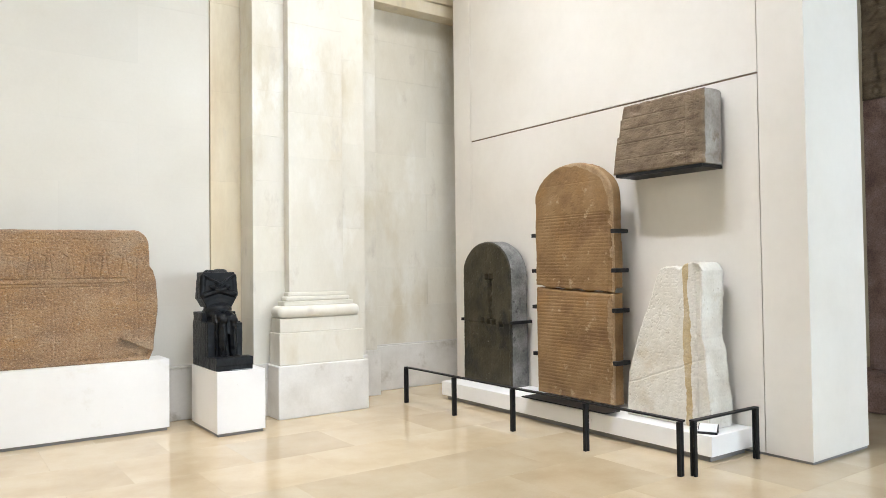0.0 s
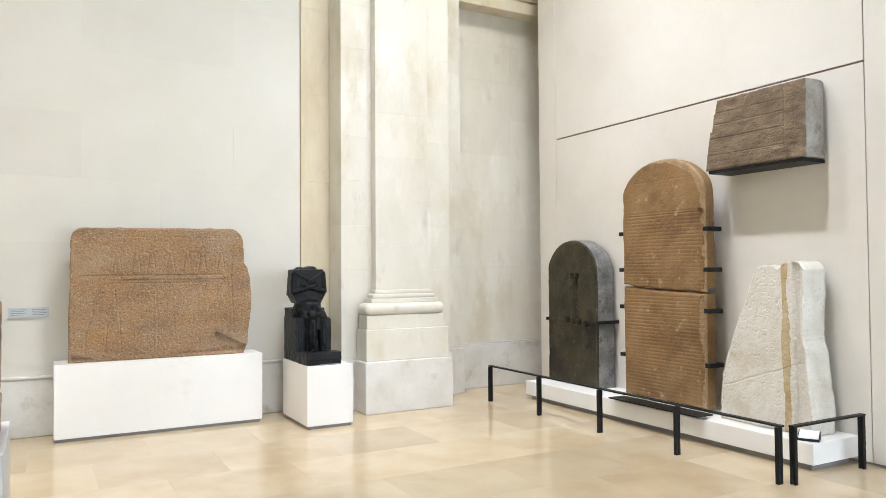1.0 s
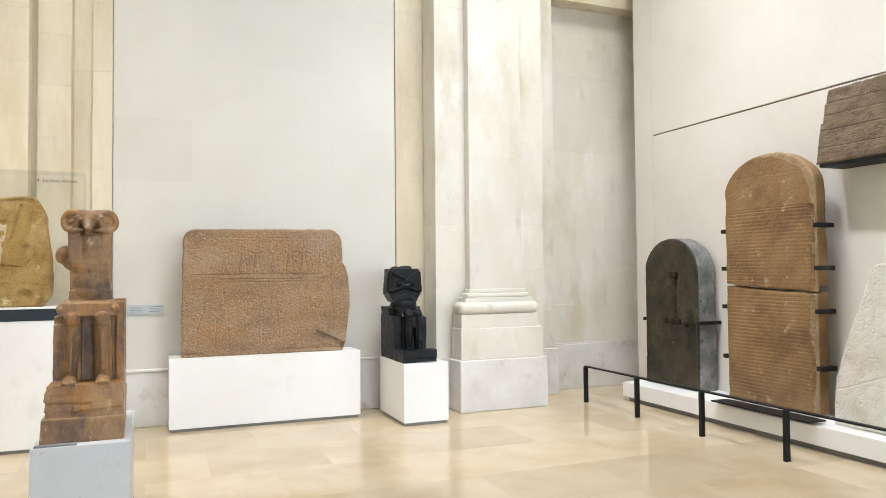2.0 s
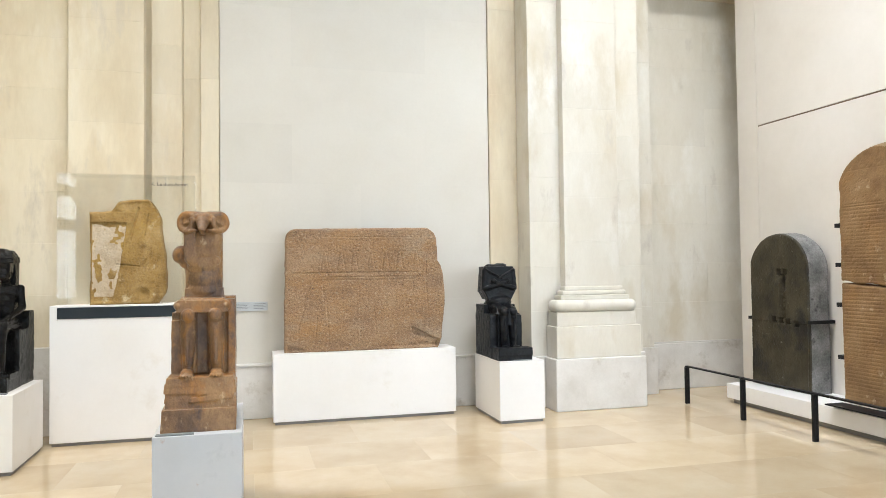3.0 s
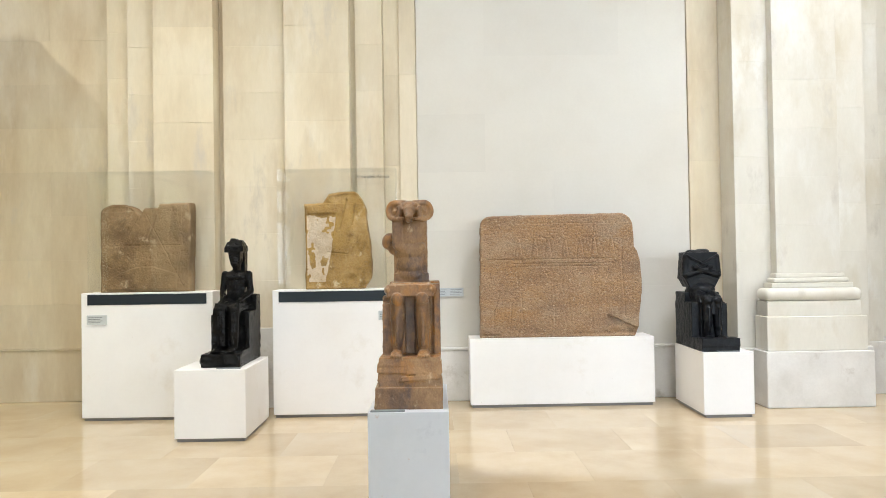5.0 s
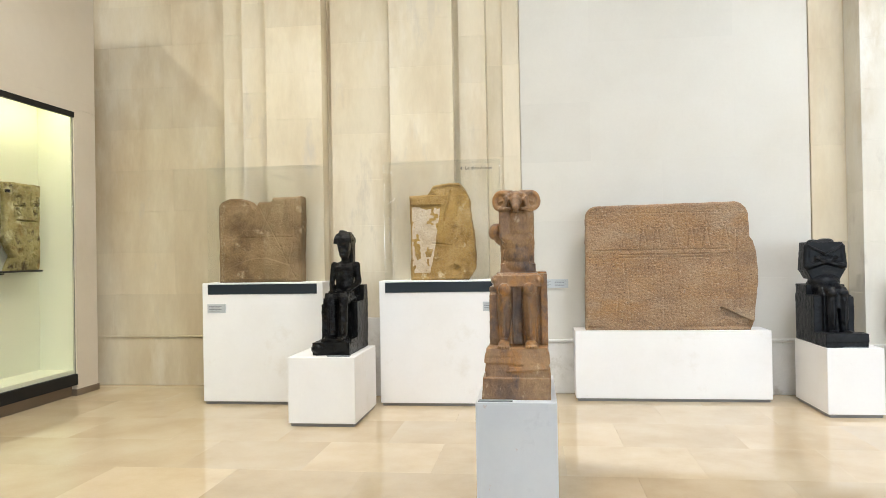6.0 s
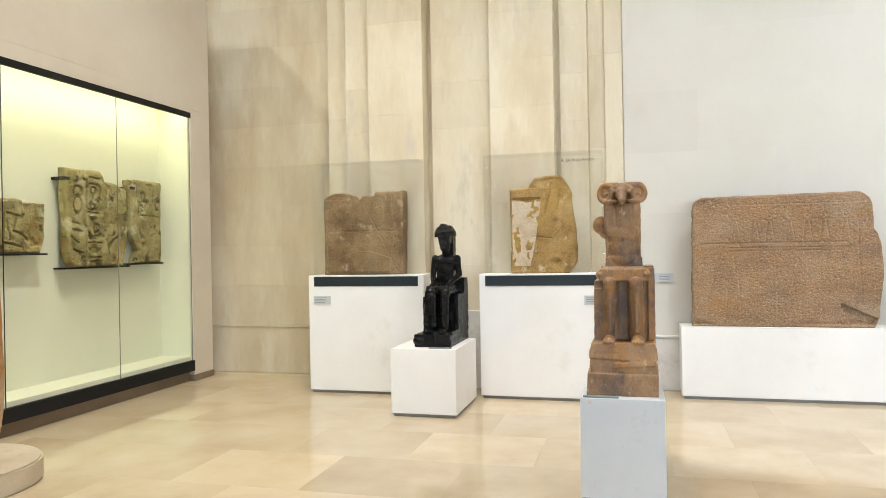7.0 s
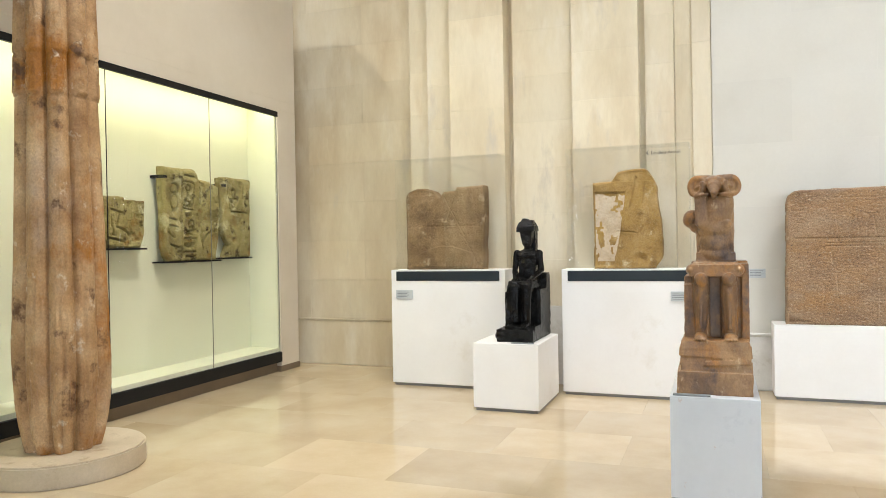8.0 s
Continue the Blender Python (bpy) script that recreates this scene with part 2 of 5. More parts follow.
# Unseen ceiling and south wall: made darker than limestone to cut bounced light.
LOWBOUNCE = stone("dim_ceiling", (0.30, 0.27, 0.23), (0.36, 0.33, 0.28), (0.40, 0.37, 0.32), 1.0, 20, 0.9, 0.1, 0.03)
FARGRANITE = stone("dark_red_granite", (0.17, 0.10, 0.085), (0.27, 0.175, 0.15), (0.37, 0.26, 0.235), 6, 60, 0.6, 0.3, 0.4)

GLASS, gn, gk, gb = nodes_of("case_glass")
clear, shine, mixed, facing, power, gain = gn.new("ShaderNodeBsdfTransparent"), gn.new("ShaderNodeBsdfGlossy"), gn.new("ShaderNodeMixShader"), gn.new("ShaderNodeLayerWeight"), gn.new("ShaderNodeMath"), gn.new("ShaderNodeMath")
clear.inputs["Color"].default_value = (0.996, 0.999, 0.996, 1)
shine.inputs["Roughness"].default_value = 0.0
facing.inputs["Blend"].default_value = 0.5
power.operation, power.inputs[1].default_value = "POWER", 5.0
gain.operation, gain.inputs[1].default_value, gain.inputs[2].default_value = "MULTIPLY_ADD", 0.25, 0.024
gk.new(facing.outputs["Facing"], power.inputs[0])
gk.new(power.outputs[0], gain.inputs[0])
gk.new(gain.outputs[0], mixed.inputs[0])
gk.new(clear.outputs[0], mixed.inputs[1])
gk.new(shine.outputs[0], mixed.inputs[2])
gk.new(mixed.outputs[0], gn["Material Output"].inputs["Surface"])


def glowing(name, colour, power):
    m, n, k, b = nodes_of(name)
    b.inputs["Base Color"].default_value = (0.9, 0.9, 0.9, 1)
    b.inputs["Emission Color"].default_value = (*colour, 1)
    b.inputs["Emission Strength"].default_value = power
    return m


DAYLIGHT = glowing("daylight_backdrop", (0.85, 0.93, 1.0), 2.5)
TUBE = glowing("vitrine_tube", (1.0, 0.98, 0.74), 25.0)


# ---- mesh helpers ----
def box(x0, x1, y0, y1, z0, z1, bevel=0.0, segments=2):
    bm = bmesh.new()
    bmesh.ops.create_cube(bm, size=1)
    bmesh.ops.scale(bm, vec=(x1 - x0, y1 - y0, z1 - z0), verts=bm.verts)
    bmesh.ops.translate(bm, vec=((x0 + x1) / 2, (y0 + y1) / 2, (z0 + z1) / 2), verts=bm.verts)
    if bevel:
        bmesh.ops.bevel(bm, geom=bm.edges[:], offset=bevel, segments=segments, affect="EDGES", profile=0.5)
    return bm


def mesh_of(name, bm, material, smooth=False):
    me = bpy.data.meshes.new(name)
    bm.to_mesh(me)
    bm.free()
    me.materials.append(material)
    if smooth:
        me.shade_smooth()
    return me


def part(name, bm, material, parent, label="", smooth=False):
    ob = new(name, mesh_of(name, bm, material, smooth))
    ob.parent = parent
    return tagged(ob, label)


def solid(name, bm, material, label, category="", kind="structure", smooth=False, group=""):
    return tagged(new(name, mesh_of(name, bm, material, smooth)), label, category or name.replace("_", " "), group, kind)


def thing(name, at, label, category, group="", turn=0.0):
    ob = new(name)
    ob.empty_display_size = 0.1
    ob.matrix_world = pose(*at, 0, 0, turn)
    return tagged(ob, label, category, group)


def from_arrays(name, verts, faces, material, smooth=True):
    me = bpy.data.meshes.new(name)
    me.from_pydata([tuple(map(float, v)) for v in verts], [], faces)
    me.materials.append(material)
    if smooth:
        me.shade_smooth()
    me.update()
    return me


def lattice_noise(x, z, scale, seed):
    """Smooth value noise on a plane, 0 to 1."""
    rng = np.random.RandomState(seed)
    table = rng.rand(64, 64)
    a, b = x * scale + 31.7, z * scale + 17.3
    i, j = np.floor(a).astype(int), np.floor(b).astype(int)
    f, g = a - i, b - j
    f, g = f * f * (3 - 2 * f), g * g * (3 - 2 * g)
    t = lambda p, q: table[p % 64, q % 64]
    return (t(i, j) * (1 - f) + t(i + 1, j) * f) * (1 - g) + (t(i, j + 1) * (1 - f) + t(i + 1, j + 1) * f) * g


def rough_field(x, z, seed):
    return sum(lattice_noise(x, z, s, seed + i) * w for i, (s, w) in enumerate(((3, 0.5), (8, 0.28), (20, 0.15), (50, 0.07)))) - 0.5


def groove(d, width):
    """A soft V groove where the distance d is under width: 0 to 1."""
    return np.clip(1 - np.abs(d) / width, 0, 1)


def glyphs(x, z, cell, seed, fill=0.9):
    """Rows of small carved signs in a grid of cells: bars, rings, hooks and waves."""
    i, j = np.floor(x / cell), np.floor(z / cell)
    u, v = x / cell - i - 0.5, z / cell - j - 0.5
    h = np.mod(np.sin(i * 127.1 + j * 311.7 + seed * 13.7) * 43758.5453, 1.0)
    r = np.hypot(u, v)
    shapes = [groove(r - 0.26, 0.10), groove(u, 0.10) * (np.abs(v) < 0.36), groove(v - 0.12 * np.sin(u * 16), 0.10) * (np.abs(u) < 0.4),
              np.maximum(groove(u - 0.15, 0.09), groove(v + 0.3, 0.09)) * (r < 0.42), groove(np.abs(u) + np.abs(v) - 0.3, 0.1),
              np.maximum(groove(v - 0.2, 0.09), groove(v + 0.2, 0.09)) * (np.abs(u) < 0.36), groove(u - v, 0.12) * (r < 0.4)]
    out = np.zeros_like(x)
    for n_, s in enumerate(shapes):
        out = np.where((h > n_ / 7 * fill) & (h <= (n_ + 1) / 7 * fill), s, out)
    return out


def slab(name, wide, high, thick, material, left=None, right=None, top=None, carve=None, nx=110, nz=110, seed=1, rough=0.01, edge=0.025, ragged=0.008, bottom=None, vein=None, pits=0.0, side=None):
    """A standing stone: front to -y, foot at z 0, x from -wide/2. left and right give the edges' offsets by height, top the height by place across."""
    u, v = np.meshgrid(np.linspace(0, 1, nx), np.linspace(0, 1, nz))
    # crowd the grid towards the borders so that they round off cleanly
    lo = -wide / 2 + (left(v) if left else 0) + rough_field(v * high, v * 0 + seed, seed + 5) * ragged * 4
    hi = wide / 2 + (right(v) if right else 0) + rough_field(v * high, v * 0 + seed + 9, seed + 6) * ragged * 4
    x = lo + u * (hi - lo)
    height = (top(u) if top else 1.0) * high + rough_field(u * wide, u * 0 + 3.3, seed + 7) * ragged * 3
    foot = (bottom(u) if bottom else 0.0) * high
    z = foot + v * (height - foot)
    near = np.minimum.reduce([(x - lo), (hi - x), (height - z), (z - foot)])
    y = rough_field(x, z, seed) * rough + np.where(near < edge, edge * (1 - np.sqrt(np.clip(1 - (1 - near / edge) ** 2, 0, 1))), 0)
    if pits:
        y = y + pits * np.clip(lattice_noise(x, z, 38, seed + 31) * lattice_noise(x, z, 90, seed + 33) - 0.30, 0, 1) * 3
    if carve:
        y = y + carve(x, z, u, v) * np.clip(near / edge - 0.4, 0, 1)
    verts = [np.stack([x, y, z], -1).reshape(-1, 3)]
    faces = [(j * nx + i, j * nx + i + 1, (j + 1) * nx + i + 1, (j + 1) * nx + i) for j in range(nz - 1) for i in range(nx - 1)]
    ring = [i for i in range(nx)] + [j * nx + nx - 1 for j in range(1, nz)] + [(nz - 1) * nx + i for i in range(nx - 2, -1, -1)] + [j * nx for j in range(nz - 2, 0, -1)]
    rim = verts[0][ring]
    centre = np.array([0, 0, high / 2])
    out = rim - centre
    out[:, 1] = 0
    out /= np.linalg.norm(out, axis=1)[:, None] + 1e-6
    prev, count = ring, nx * nz
    rows = 6
    for r in range(1, rows + 1):
        f = r / rows
        wob = rough_field(rim[:, 0] * 1.0 + rim[:, 2] * 0.7, f * thick * 2.0 + rim[:, 2] * 0, seed + 20) * ragged * 3.0
        shrink = -edge * 0.9 if r == rows else 0.0
        p = rim + out * (wob + shrink)[:, None] if np.ndim(wob) else rim
        p = p.copy()
        p[:, 1] = edge + f * (thick - edge)
        p[:, 2] = np.where(rim[:, 2] < 0.004 + foot.max() * 0 if np.ndim(foot) else rim[:, 2] < 0.004, np.maximum(rim[:, 2], 0), p[:, 2])
        verts.append(p)
        cur = [count + i for i in range(len(ring))]
        count += len(ring)
        L = len(ring)
        faces += [(prev[(i + 1) % L], prev[i], cur[i], cur[(i + 1) % L]) for i in range(L)]
        prev = cur
    faces.append(tuple(reversed(prev))[::-1])
    made = from_arrays(name, np.concatenate(verts), faces, material)
    if vein:
        made.materials.append(vein[0])
        mask = vein[1](x, z)[:-1, :-1].reshape(-1)
        flags = np.zeros(len(made.polygons), dtype=np.int32)
        flags[:len(mask)] = mask
        made.polygons.foreach_set("material_index", flags)
    if side:
        made.materials.append(side)
        flags = np.zeros(len(made.polygons), dtype=np.int32)
        made.polygons.foreach_get("material_index", flags)
        flags[(nx - 1) * (nz - 1):] = len(made.materials) - 1
        made.polygons.foreach_set("material_index", flags)
    return made


# ---- floor, ceiling and far walls ----
X0, X1, Y0, Y1, TOP = -13.0, 9.0, -5.0, 9.2, 8.6
solid("floor", box(X0, X1 + 4, Y0 - 0.3, Y1 + 0.3, -0.3, -0.006), GROUT, "cream polished limestone slab floor of a museum hall")
solid("ceiling", box(X0, X1 + 4, Y0 - 0.3, Y1 + 0.3, TOP, TOP + 0.3), LOWBOUNCE, "unseen stone ceiling over the hall, darkened to cut bounced light")
floor_ob = bpy.data.objects["floor"]
north = solid("wall_north", box(X0, X1, Y1 - 0.3, Y1, 0, TOP), WALLSTONE, "cream limestone end wall behind pilasters and niches")
solid("wall_east", box(X1, X1 + 0.3, Y0, Y1, 0, TOP), WALLSTONE, "cream limestone wall of the next hall")
solid("wall_west", box(X0 - 0.3, X0, Y0, Y1, 0, TOP), WALLSTONE, "cream limestone wall closing the hall")

# south wall with tall latticed windows, its stone darkened to cut bounced light
WW, WZ0, WZ1 = 1.5, 0.85, 4.6
edges = [X0] + [e for w in WIN for e in (w, w + WW)] + [X1]
south = thing("wall_south", (0, Y0, 0), "unseen limestone wall darkened to cut bounced light, with tall latticed windows", "wall")
south["kind"] = "structure"
for a, b in zip(edges[0::2], edges[1::2]):
    part("wall_pier", box(a, b, -0.3, 0, 0, TOP), LOWBOUNCE, south)
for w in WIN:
    part("wall_apron", box(w, w + WW, -0.3, 0, 0, WZ0), LOWBOUNCE, south)
    part("wall_lintel", box(w, w + WW, -0.3, 0, WZ1, TOP), LOWBOUNCE, south)
for i, w in enumerate(WIN):
    win = thing(f"window_{i + 1}", (w, Y0 - 0.15, WZ0), "tall window with a lattice of thin dark bars", "window")
    win["kind"] = "structure"
    h = WZ1 - WZ0
    for x0, x1, z0, z1 in ((0, 0.06, 0, h), (WW - 0.06, WW, 0, h), (0.06, WW - 0.06, 0, 0.06), (0.06, WW - 0.06, h - 0.06, h), (0.06, WW - 0.06, 1.75, 2.05), (0.06, WW - 0.06, 2.6, 2.9)):
        part("window_frame", box(x0, x1, -0.04, 0.04, z0, z1, 0.004, 1), PALEWALL, win)
    bars = bmesh.new()
    for d in (1, -1):
        for q in range(-18, 30):
            s = q * 0.22
            pts = []
            for x in (0.06, WW - 0.06):
                pts.append((x, s + d * x))
            (xa, za), (xb, zb) = pts
            lo, hi = 0.06, h - 0.06
            def clip(x, z):
                zc = min(max(z, lo), hi)
                return x + (zc - z) / d, zc
            xa, za = clip(xa, za)
            xb, zb = clip(xb, zb)
            if xb - xa < 0.02:
                continue
            r = bmesh.ops.create_cube(bars, size=1)["verts"]
            ln = math.hypot(xb - xa, zb - za)
            bmesh.ops.transform(bars, matrix=pose((xa + xb) / 2, 0.0, (za + zb) / 2, 0, -45 * d, 0) @ Matrix.Diagonal((ln, 0.02, 0.02, 1)), verts=r)
    part("lattice", bars, BLACKMETAL, win)
solid("backdrop", box(X0, X1, Y0 - 1.3, Y0 - 1.2, 0, TOP), DAYLIGHT, "bright overcast daylight outside the windows")

# ---- the end wall: piers, pilasters, panels and niches ----
PILY, PIERY, BAYY = 7.93, 8.05, 8.40


def courses(owner, x0, x1, yf, yb, z0, z1, material, height=0.485, width=0.95, seed=0, gap=0.0002, bevel=0.0018, shift=True):
    """Ashlar blocks of a wall face as separate pieces."""
    rng = random.Random(seed)
    z, row = z0, 0
    while z < z1 - 0.02:
        zt = min(z + height, z1)
        n_ = max(1, round((x1 - x0) / width))
        if n_ == 1:
            cuts = [x0, x1]
        else:
            step = (x1 - x0) / n_
            off = step / 2 if (row % 2 and shift) else 0
            cuts = [x0] + [x0 + off + step * i for i in range(0 if off else 1, n_)] + [x1]
        for a, b in zip(cuts, cuts[1:]):
            jog = rng.uniform(0, 0.0012)
            part("ashlar_block", box(a + gap / 2, b - gap / 2, yf + jog, yb, z + gap / 2, zt - gap / 2, bevel, 1), material, owner)
        z, row = zt, row + 1


def structure(name, label):
    ob = thing(name, (0, 0, 0), label, name.split("_")[0])
    ob["kind"] = "structure"
    return ob


def pier(name, x0, x1, yp, shafts, ys, based, channel=0.0, block=WALLSTONE):
    p = structure(name, "compound limestone pier with flat pilaster shafts")
    foot = 0.55 if based else 0.82
    part("core", box(x0 + 0.02, x1 - 0.02, yp + (0.07 if channel else 0.03), Y1 - 0.3, 0, TOP), WALLSTONE, p)
    part("dado_block", box(x0 - 0.02, x1 + 0.02, yp - 0.03, yp + 0.06, 0, foot, 0.008), BASESTONE, p)
    edges_ = [x0] + [e for a, b in shafts for e in (b - 0.01, b + channel)] + [x1] if channel else [x0, x1]
    for a, b in zip(edges_[0::2], edges_[1::2]):
        courses(p, a, b, yp, yp + 0.36, foot, TOP, block, 0.485, 3.0, 3)
    for i, (a, b) in enumerate(shafts):
        z0 = 1.30 if based else 0.0
        courses(p, a, b, ys, yp - 0.001, z0, TOP, block, 0.485, 3.0, 5 + i)
    return p


right_pier = pier("pier_right", -0.82, 0.52, PIERY, [(-0.467, 0.176)], PILY, True, 0.0, PIERSTONE)
left_pier = pier("pier_left", -7.02, -4.395, 8.20, [(-6.69, -6.085), (-5.37, -4.718)], 8.02, False, 0.045)


def base_layer(owner, name, x0, x1, yf, z0, z1, bevel, material, segments=2):
    part(name, box(x0, x1, yf, PIERY - 0.031, z0, z1, bevel, segments), material, owner, smooth=False)


base_layer(right_pier, "base_block", -0.68, 0.375, 7.72, 0, 0.546, 0.012, BASESTONE)
base_layer(right_pier, "base_block", -0.655, 0.33, 7.755, 0.547, 0.882, 0.008, PIERSTONE)
base_layer(right_pier, "base_block", -0.635, 0.288, 7.785, 0.883, 1.030, 0.006, PIERSTONE)
torus = box(-0.655, 0.305, 7.765, PIERY - 0.031, 1.031, 1.158, 0.058, 6)
part("torus", torus, PIERSTONE, right_pier, "rounded limestone moulding", True)
base_layer(right_pier, "fillet", -0.565, 0.245, 7.835, 1.159, 1.206, 0.006, PIERSTONE)
base_layer(right_pier, "cavetto", -0.535, 0.222, 7.862, 1.207, 1.256, 0.020, PIERSTONE, 4)
base_layer(right_pier, "fillet", -0.495, 0.20, 7.90, 1.257, 1.299, 0.010, PIERSTONE)

# white bay between the piers
bay = structure("wall_bay", "smooth pale limestone wall panel between two piers")
part("core", box(-4.40, -0.82, BAYY + 0.06, Y1 - 0.3, 0, TOP), WALLSTONE, bay)
courses(bay, -4.045, -1.156, BAYY + 0.03, BAYY + 0.07, 0.56, TOP, PALEWALL, 0.62, 1.3, 21, 0.0003, 0.0003)
courses(bay, -1.15, -0.82, BAYY + 0.01, BAYY + 0.07, 0.56, TOP, WALLSTONE, 0.97, 2, 22)
courses(bay, -4.23, -4.053, BAYY + 0.01, BAYY + 0.07, 0.56, TOP, WALLSTONE, 0.97, 2, 23)
courses(bay, -4.394, -4.231, BAYY + 0.04, BAYY + 0.07, 0.56, TOP, WALLSTONE, 0.97, 2, 24)
part("dado_block", box(-4.39, -0.822, BAYY - 0.02, BAYY + 0.07, 0, 0.535, 0.01), BASESTONE, bay)
part("dado_ledge", box(-4.39, -0.822, BAYY - 0.035, BAYY + 0.07, 0.536, 0.56, 0.008), BASESTONE, bay)


def niche(name, x0, x1, yb, jamb, zl, frame_left, ledge=True, dado=BASESTONE, block=WALLSTONE):
    """A recessed blind opening: back wall, one jamb strip, lintel with a moulded architrave."""
    nn = structure(name, "blind limestone niche with dado ledge and moulded lintel")
    courses(nn, x0, x1, yb, Y1 - 0.31, 0.58, zl, block, 0.485, 1.6, 31)
    part("dado_block", box(x0, x1, yb - 0.012, Y1 - 0.31, 0, 0.56, 0.008), dado, nn)
    part("dado_ledge", box(x0, x1, yb - (0.028 if ledge else 0.006), Y1 - 0.31, 0.561, 0.58, 0.006), dado, nn)
    a, b = jamb
    courses(nn, a, b, BAYY, Y1 - 0.31, 0.55, TOP, block, 0.485, 3, 33)
    part("jamb_foot", box(a - 0.0, b + (0.03 if not frame_left else 0.0), BAYY - 0.03, Y1 - 0.31, 0, 0.55, 0.008), BASESTONE, nn)
    lx0, lx1 = (b, x1) if not frame_left else (x0, a)
    part("lintel", box(lx0, lx1, BAYY, Y1 - 0.31, zl, zl + 0.16, 0.006), WALLSTONE, nn)
    part("architrave", box(lx0, lx1, BAYY - 0.03, Y1 - 0.31, zl + 0.161, zl + 0.30, 0.012), WALLSTONE, nn)
    part("architrave", box(lx0, lx1, BAYY - 0.07, Y1 - 0.31, zl + 0.301, zl + 0.42, 0.02), WALLSTONE, nn)
    part("wall_above", box(lx0, lx1, BAYY, Y1 - 0.31, zl + 0.421, TOP), WALLSTONE, nn)
    return nn


niche("niche_right", 0.88, 4.5, 8.63, (0.521, 0.88), 4.86, False, False, BASESTONE, PIERSTONE)
niche("niche_left", -12.0, -7.32, 8.73, (-7.32, -7.021), 5.40, True, True, WALLSTONE)

# ---- partition walls ----
pr = structure("wall_partition_right", "smooth cream plaster partition wall with thin shadow joints")
WX = 1.9
part("core", box(WX + 0.02, 2.76, 3.62, 8.10, 0, TOP), PLASTER, pr)
part("end_panel", box(WX + 0.0195, 2.79, 3.58, 3.619, 0.02, TOP, 0.006), PLASTER, pr)
part("corner_panel", box(WX, WX + 0.019, 3.58, 3.965, 0.02, TOP, 0.003), PLASTER, pr)
part("corner_panel", box(WX, WX + 0.019, 7.80, 8.14, 0.02, TOP, 0.003), PLASTER, pr)
part("lower_panel", box(WX + 0.003, WX + 0.019, 3.973, 7.797, 0.02, 3.098, 0.002), PLASTER, pr)
part("upper_panel", box(WX + 0.003, WX + 0.019, 3.973, 7.797, 3.115, TOP, 0.002), PLASTER, pr)
# Skirting-brown strips put into the open gaps as their shade.
part("joint_backing", box(WX + 0.014, WX + 0.0195, 3.974, 7.796, 3.0985, 3.1145), SKIRT, pr, "dark strip that stands for the shade in the joint")
part("joint_backing", box(WX + 0.014, WX + 0.0195, 3.9655, 3.9725, 0.03, TOP - 0.01), SKIRT, pr, "dark strip that stands for the shade in the joint")
part("end_panel", box(WX + 0.019, 2.79, 8.101, 8.14, 0.02, TOP, 0.004), PLASTER, pr)
part("foot", box(WX + 0.01, 2.78, 3.59, 8.13, 0, 0.02), GREYPAINT, pr)

VX, VY1, VZ0, VZ1, VD = -8.9, 8.07, 0.24, 3.04, 0.42
pl = structure("wall_partition_left", "smooth cream plaster partition wall framing a built-in vitrine")
part("upper_wall", box(VX - 0.9, VX, -1.5, 8.45, VZ1 + 0.20, 4.74), TANPLASTER, pl)
part("upper_wall", box(VX - 0.028, VX, -1.5, 8.45, VZ1 + 0.10, VZ1 + 0.199), TANPLASTER, pl)
part("upper_wall", box(VX - 0.028, VX, -1.5, VY1 - 0.001, VZ1 + 0.062, VZ1 + 0.0998), TANPLASTER, pl)
part("wall_end", box(VX - 0.9, VX, VY1, 8.45, 0.07, VZ1 + 0.097), TANPLASTER, pl)
part("wall_foot", box(VX - 0.88, VX + 0.012, VY1 - 0.02, 8.462, 0, 0.069, 0.006), SKIRT, pl)
part("skirting", box(VX - 0.9, VX - 0.05, -1.5, VY1 - 0.021, 0, 0.12), SKIRT, pl)
part("back_wall", box(VX - 0.9, VX - VD - 0.02, -1.5, VY1, 0.12, VZ1 + 0.199), TANPLASTER, pl)

vit = thing("vitrine", (0, 0, 0), "built-in wall vitrine with black trim, glass panes and pale lit lining", "display case")
part("back_panel", box(VX - VD - 0.019, VX - VD, 0.4, VY1 - 0.001, VZ0, VZ1 + 0.15), VITRINE, vit)
part("side_panel", box(VX - VD, VX - 0.03, VY1 - 0.02, VY1 - 0.001, VZ0, VZ1 + 0.15), VITRINE, vit)
part("side_panel", box(VX - VD, VX - 0.03, 0.4, 0.42, VZ0, VZ1 + 0.15), VITRINE, vit)
part("sill", box(VX - VD, VX - 0.031, 0.42, VY1 - 0.021, VZ0 - 0.02, VZ0 + 0.045, 0.004), VITRINE, vit)
part("top_panel", box(VX - VD, VX - 0.03, 0.42, VY1 - 0.021, VZ1 + 0.15, VZ1 + 0.17), VITRINE, vit)
part("light_tube", box(VX - 0.10, VX - 0.045, 0.45, VY1 - 0.05, VZ1 + 0.11, VZ1 + 0.135), TUBE, vit, "glowing strip light")
part("bottom_trim", box(VX - 0.03, VX + 0.012, 0.4, VY1 - 0.001, VZ0 - 0.12, VZ0 + 0.0, 0.003), BLACKMETAL, vit)
part("top_trim", box(VX - 0.03, VX + 0.006, 0.4, VY1 - 0.001, VZ1, VZ1 + 0.060, 0.002), BLACKMETAL, vit)
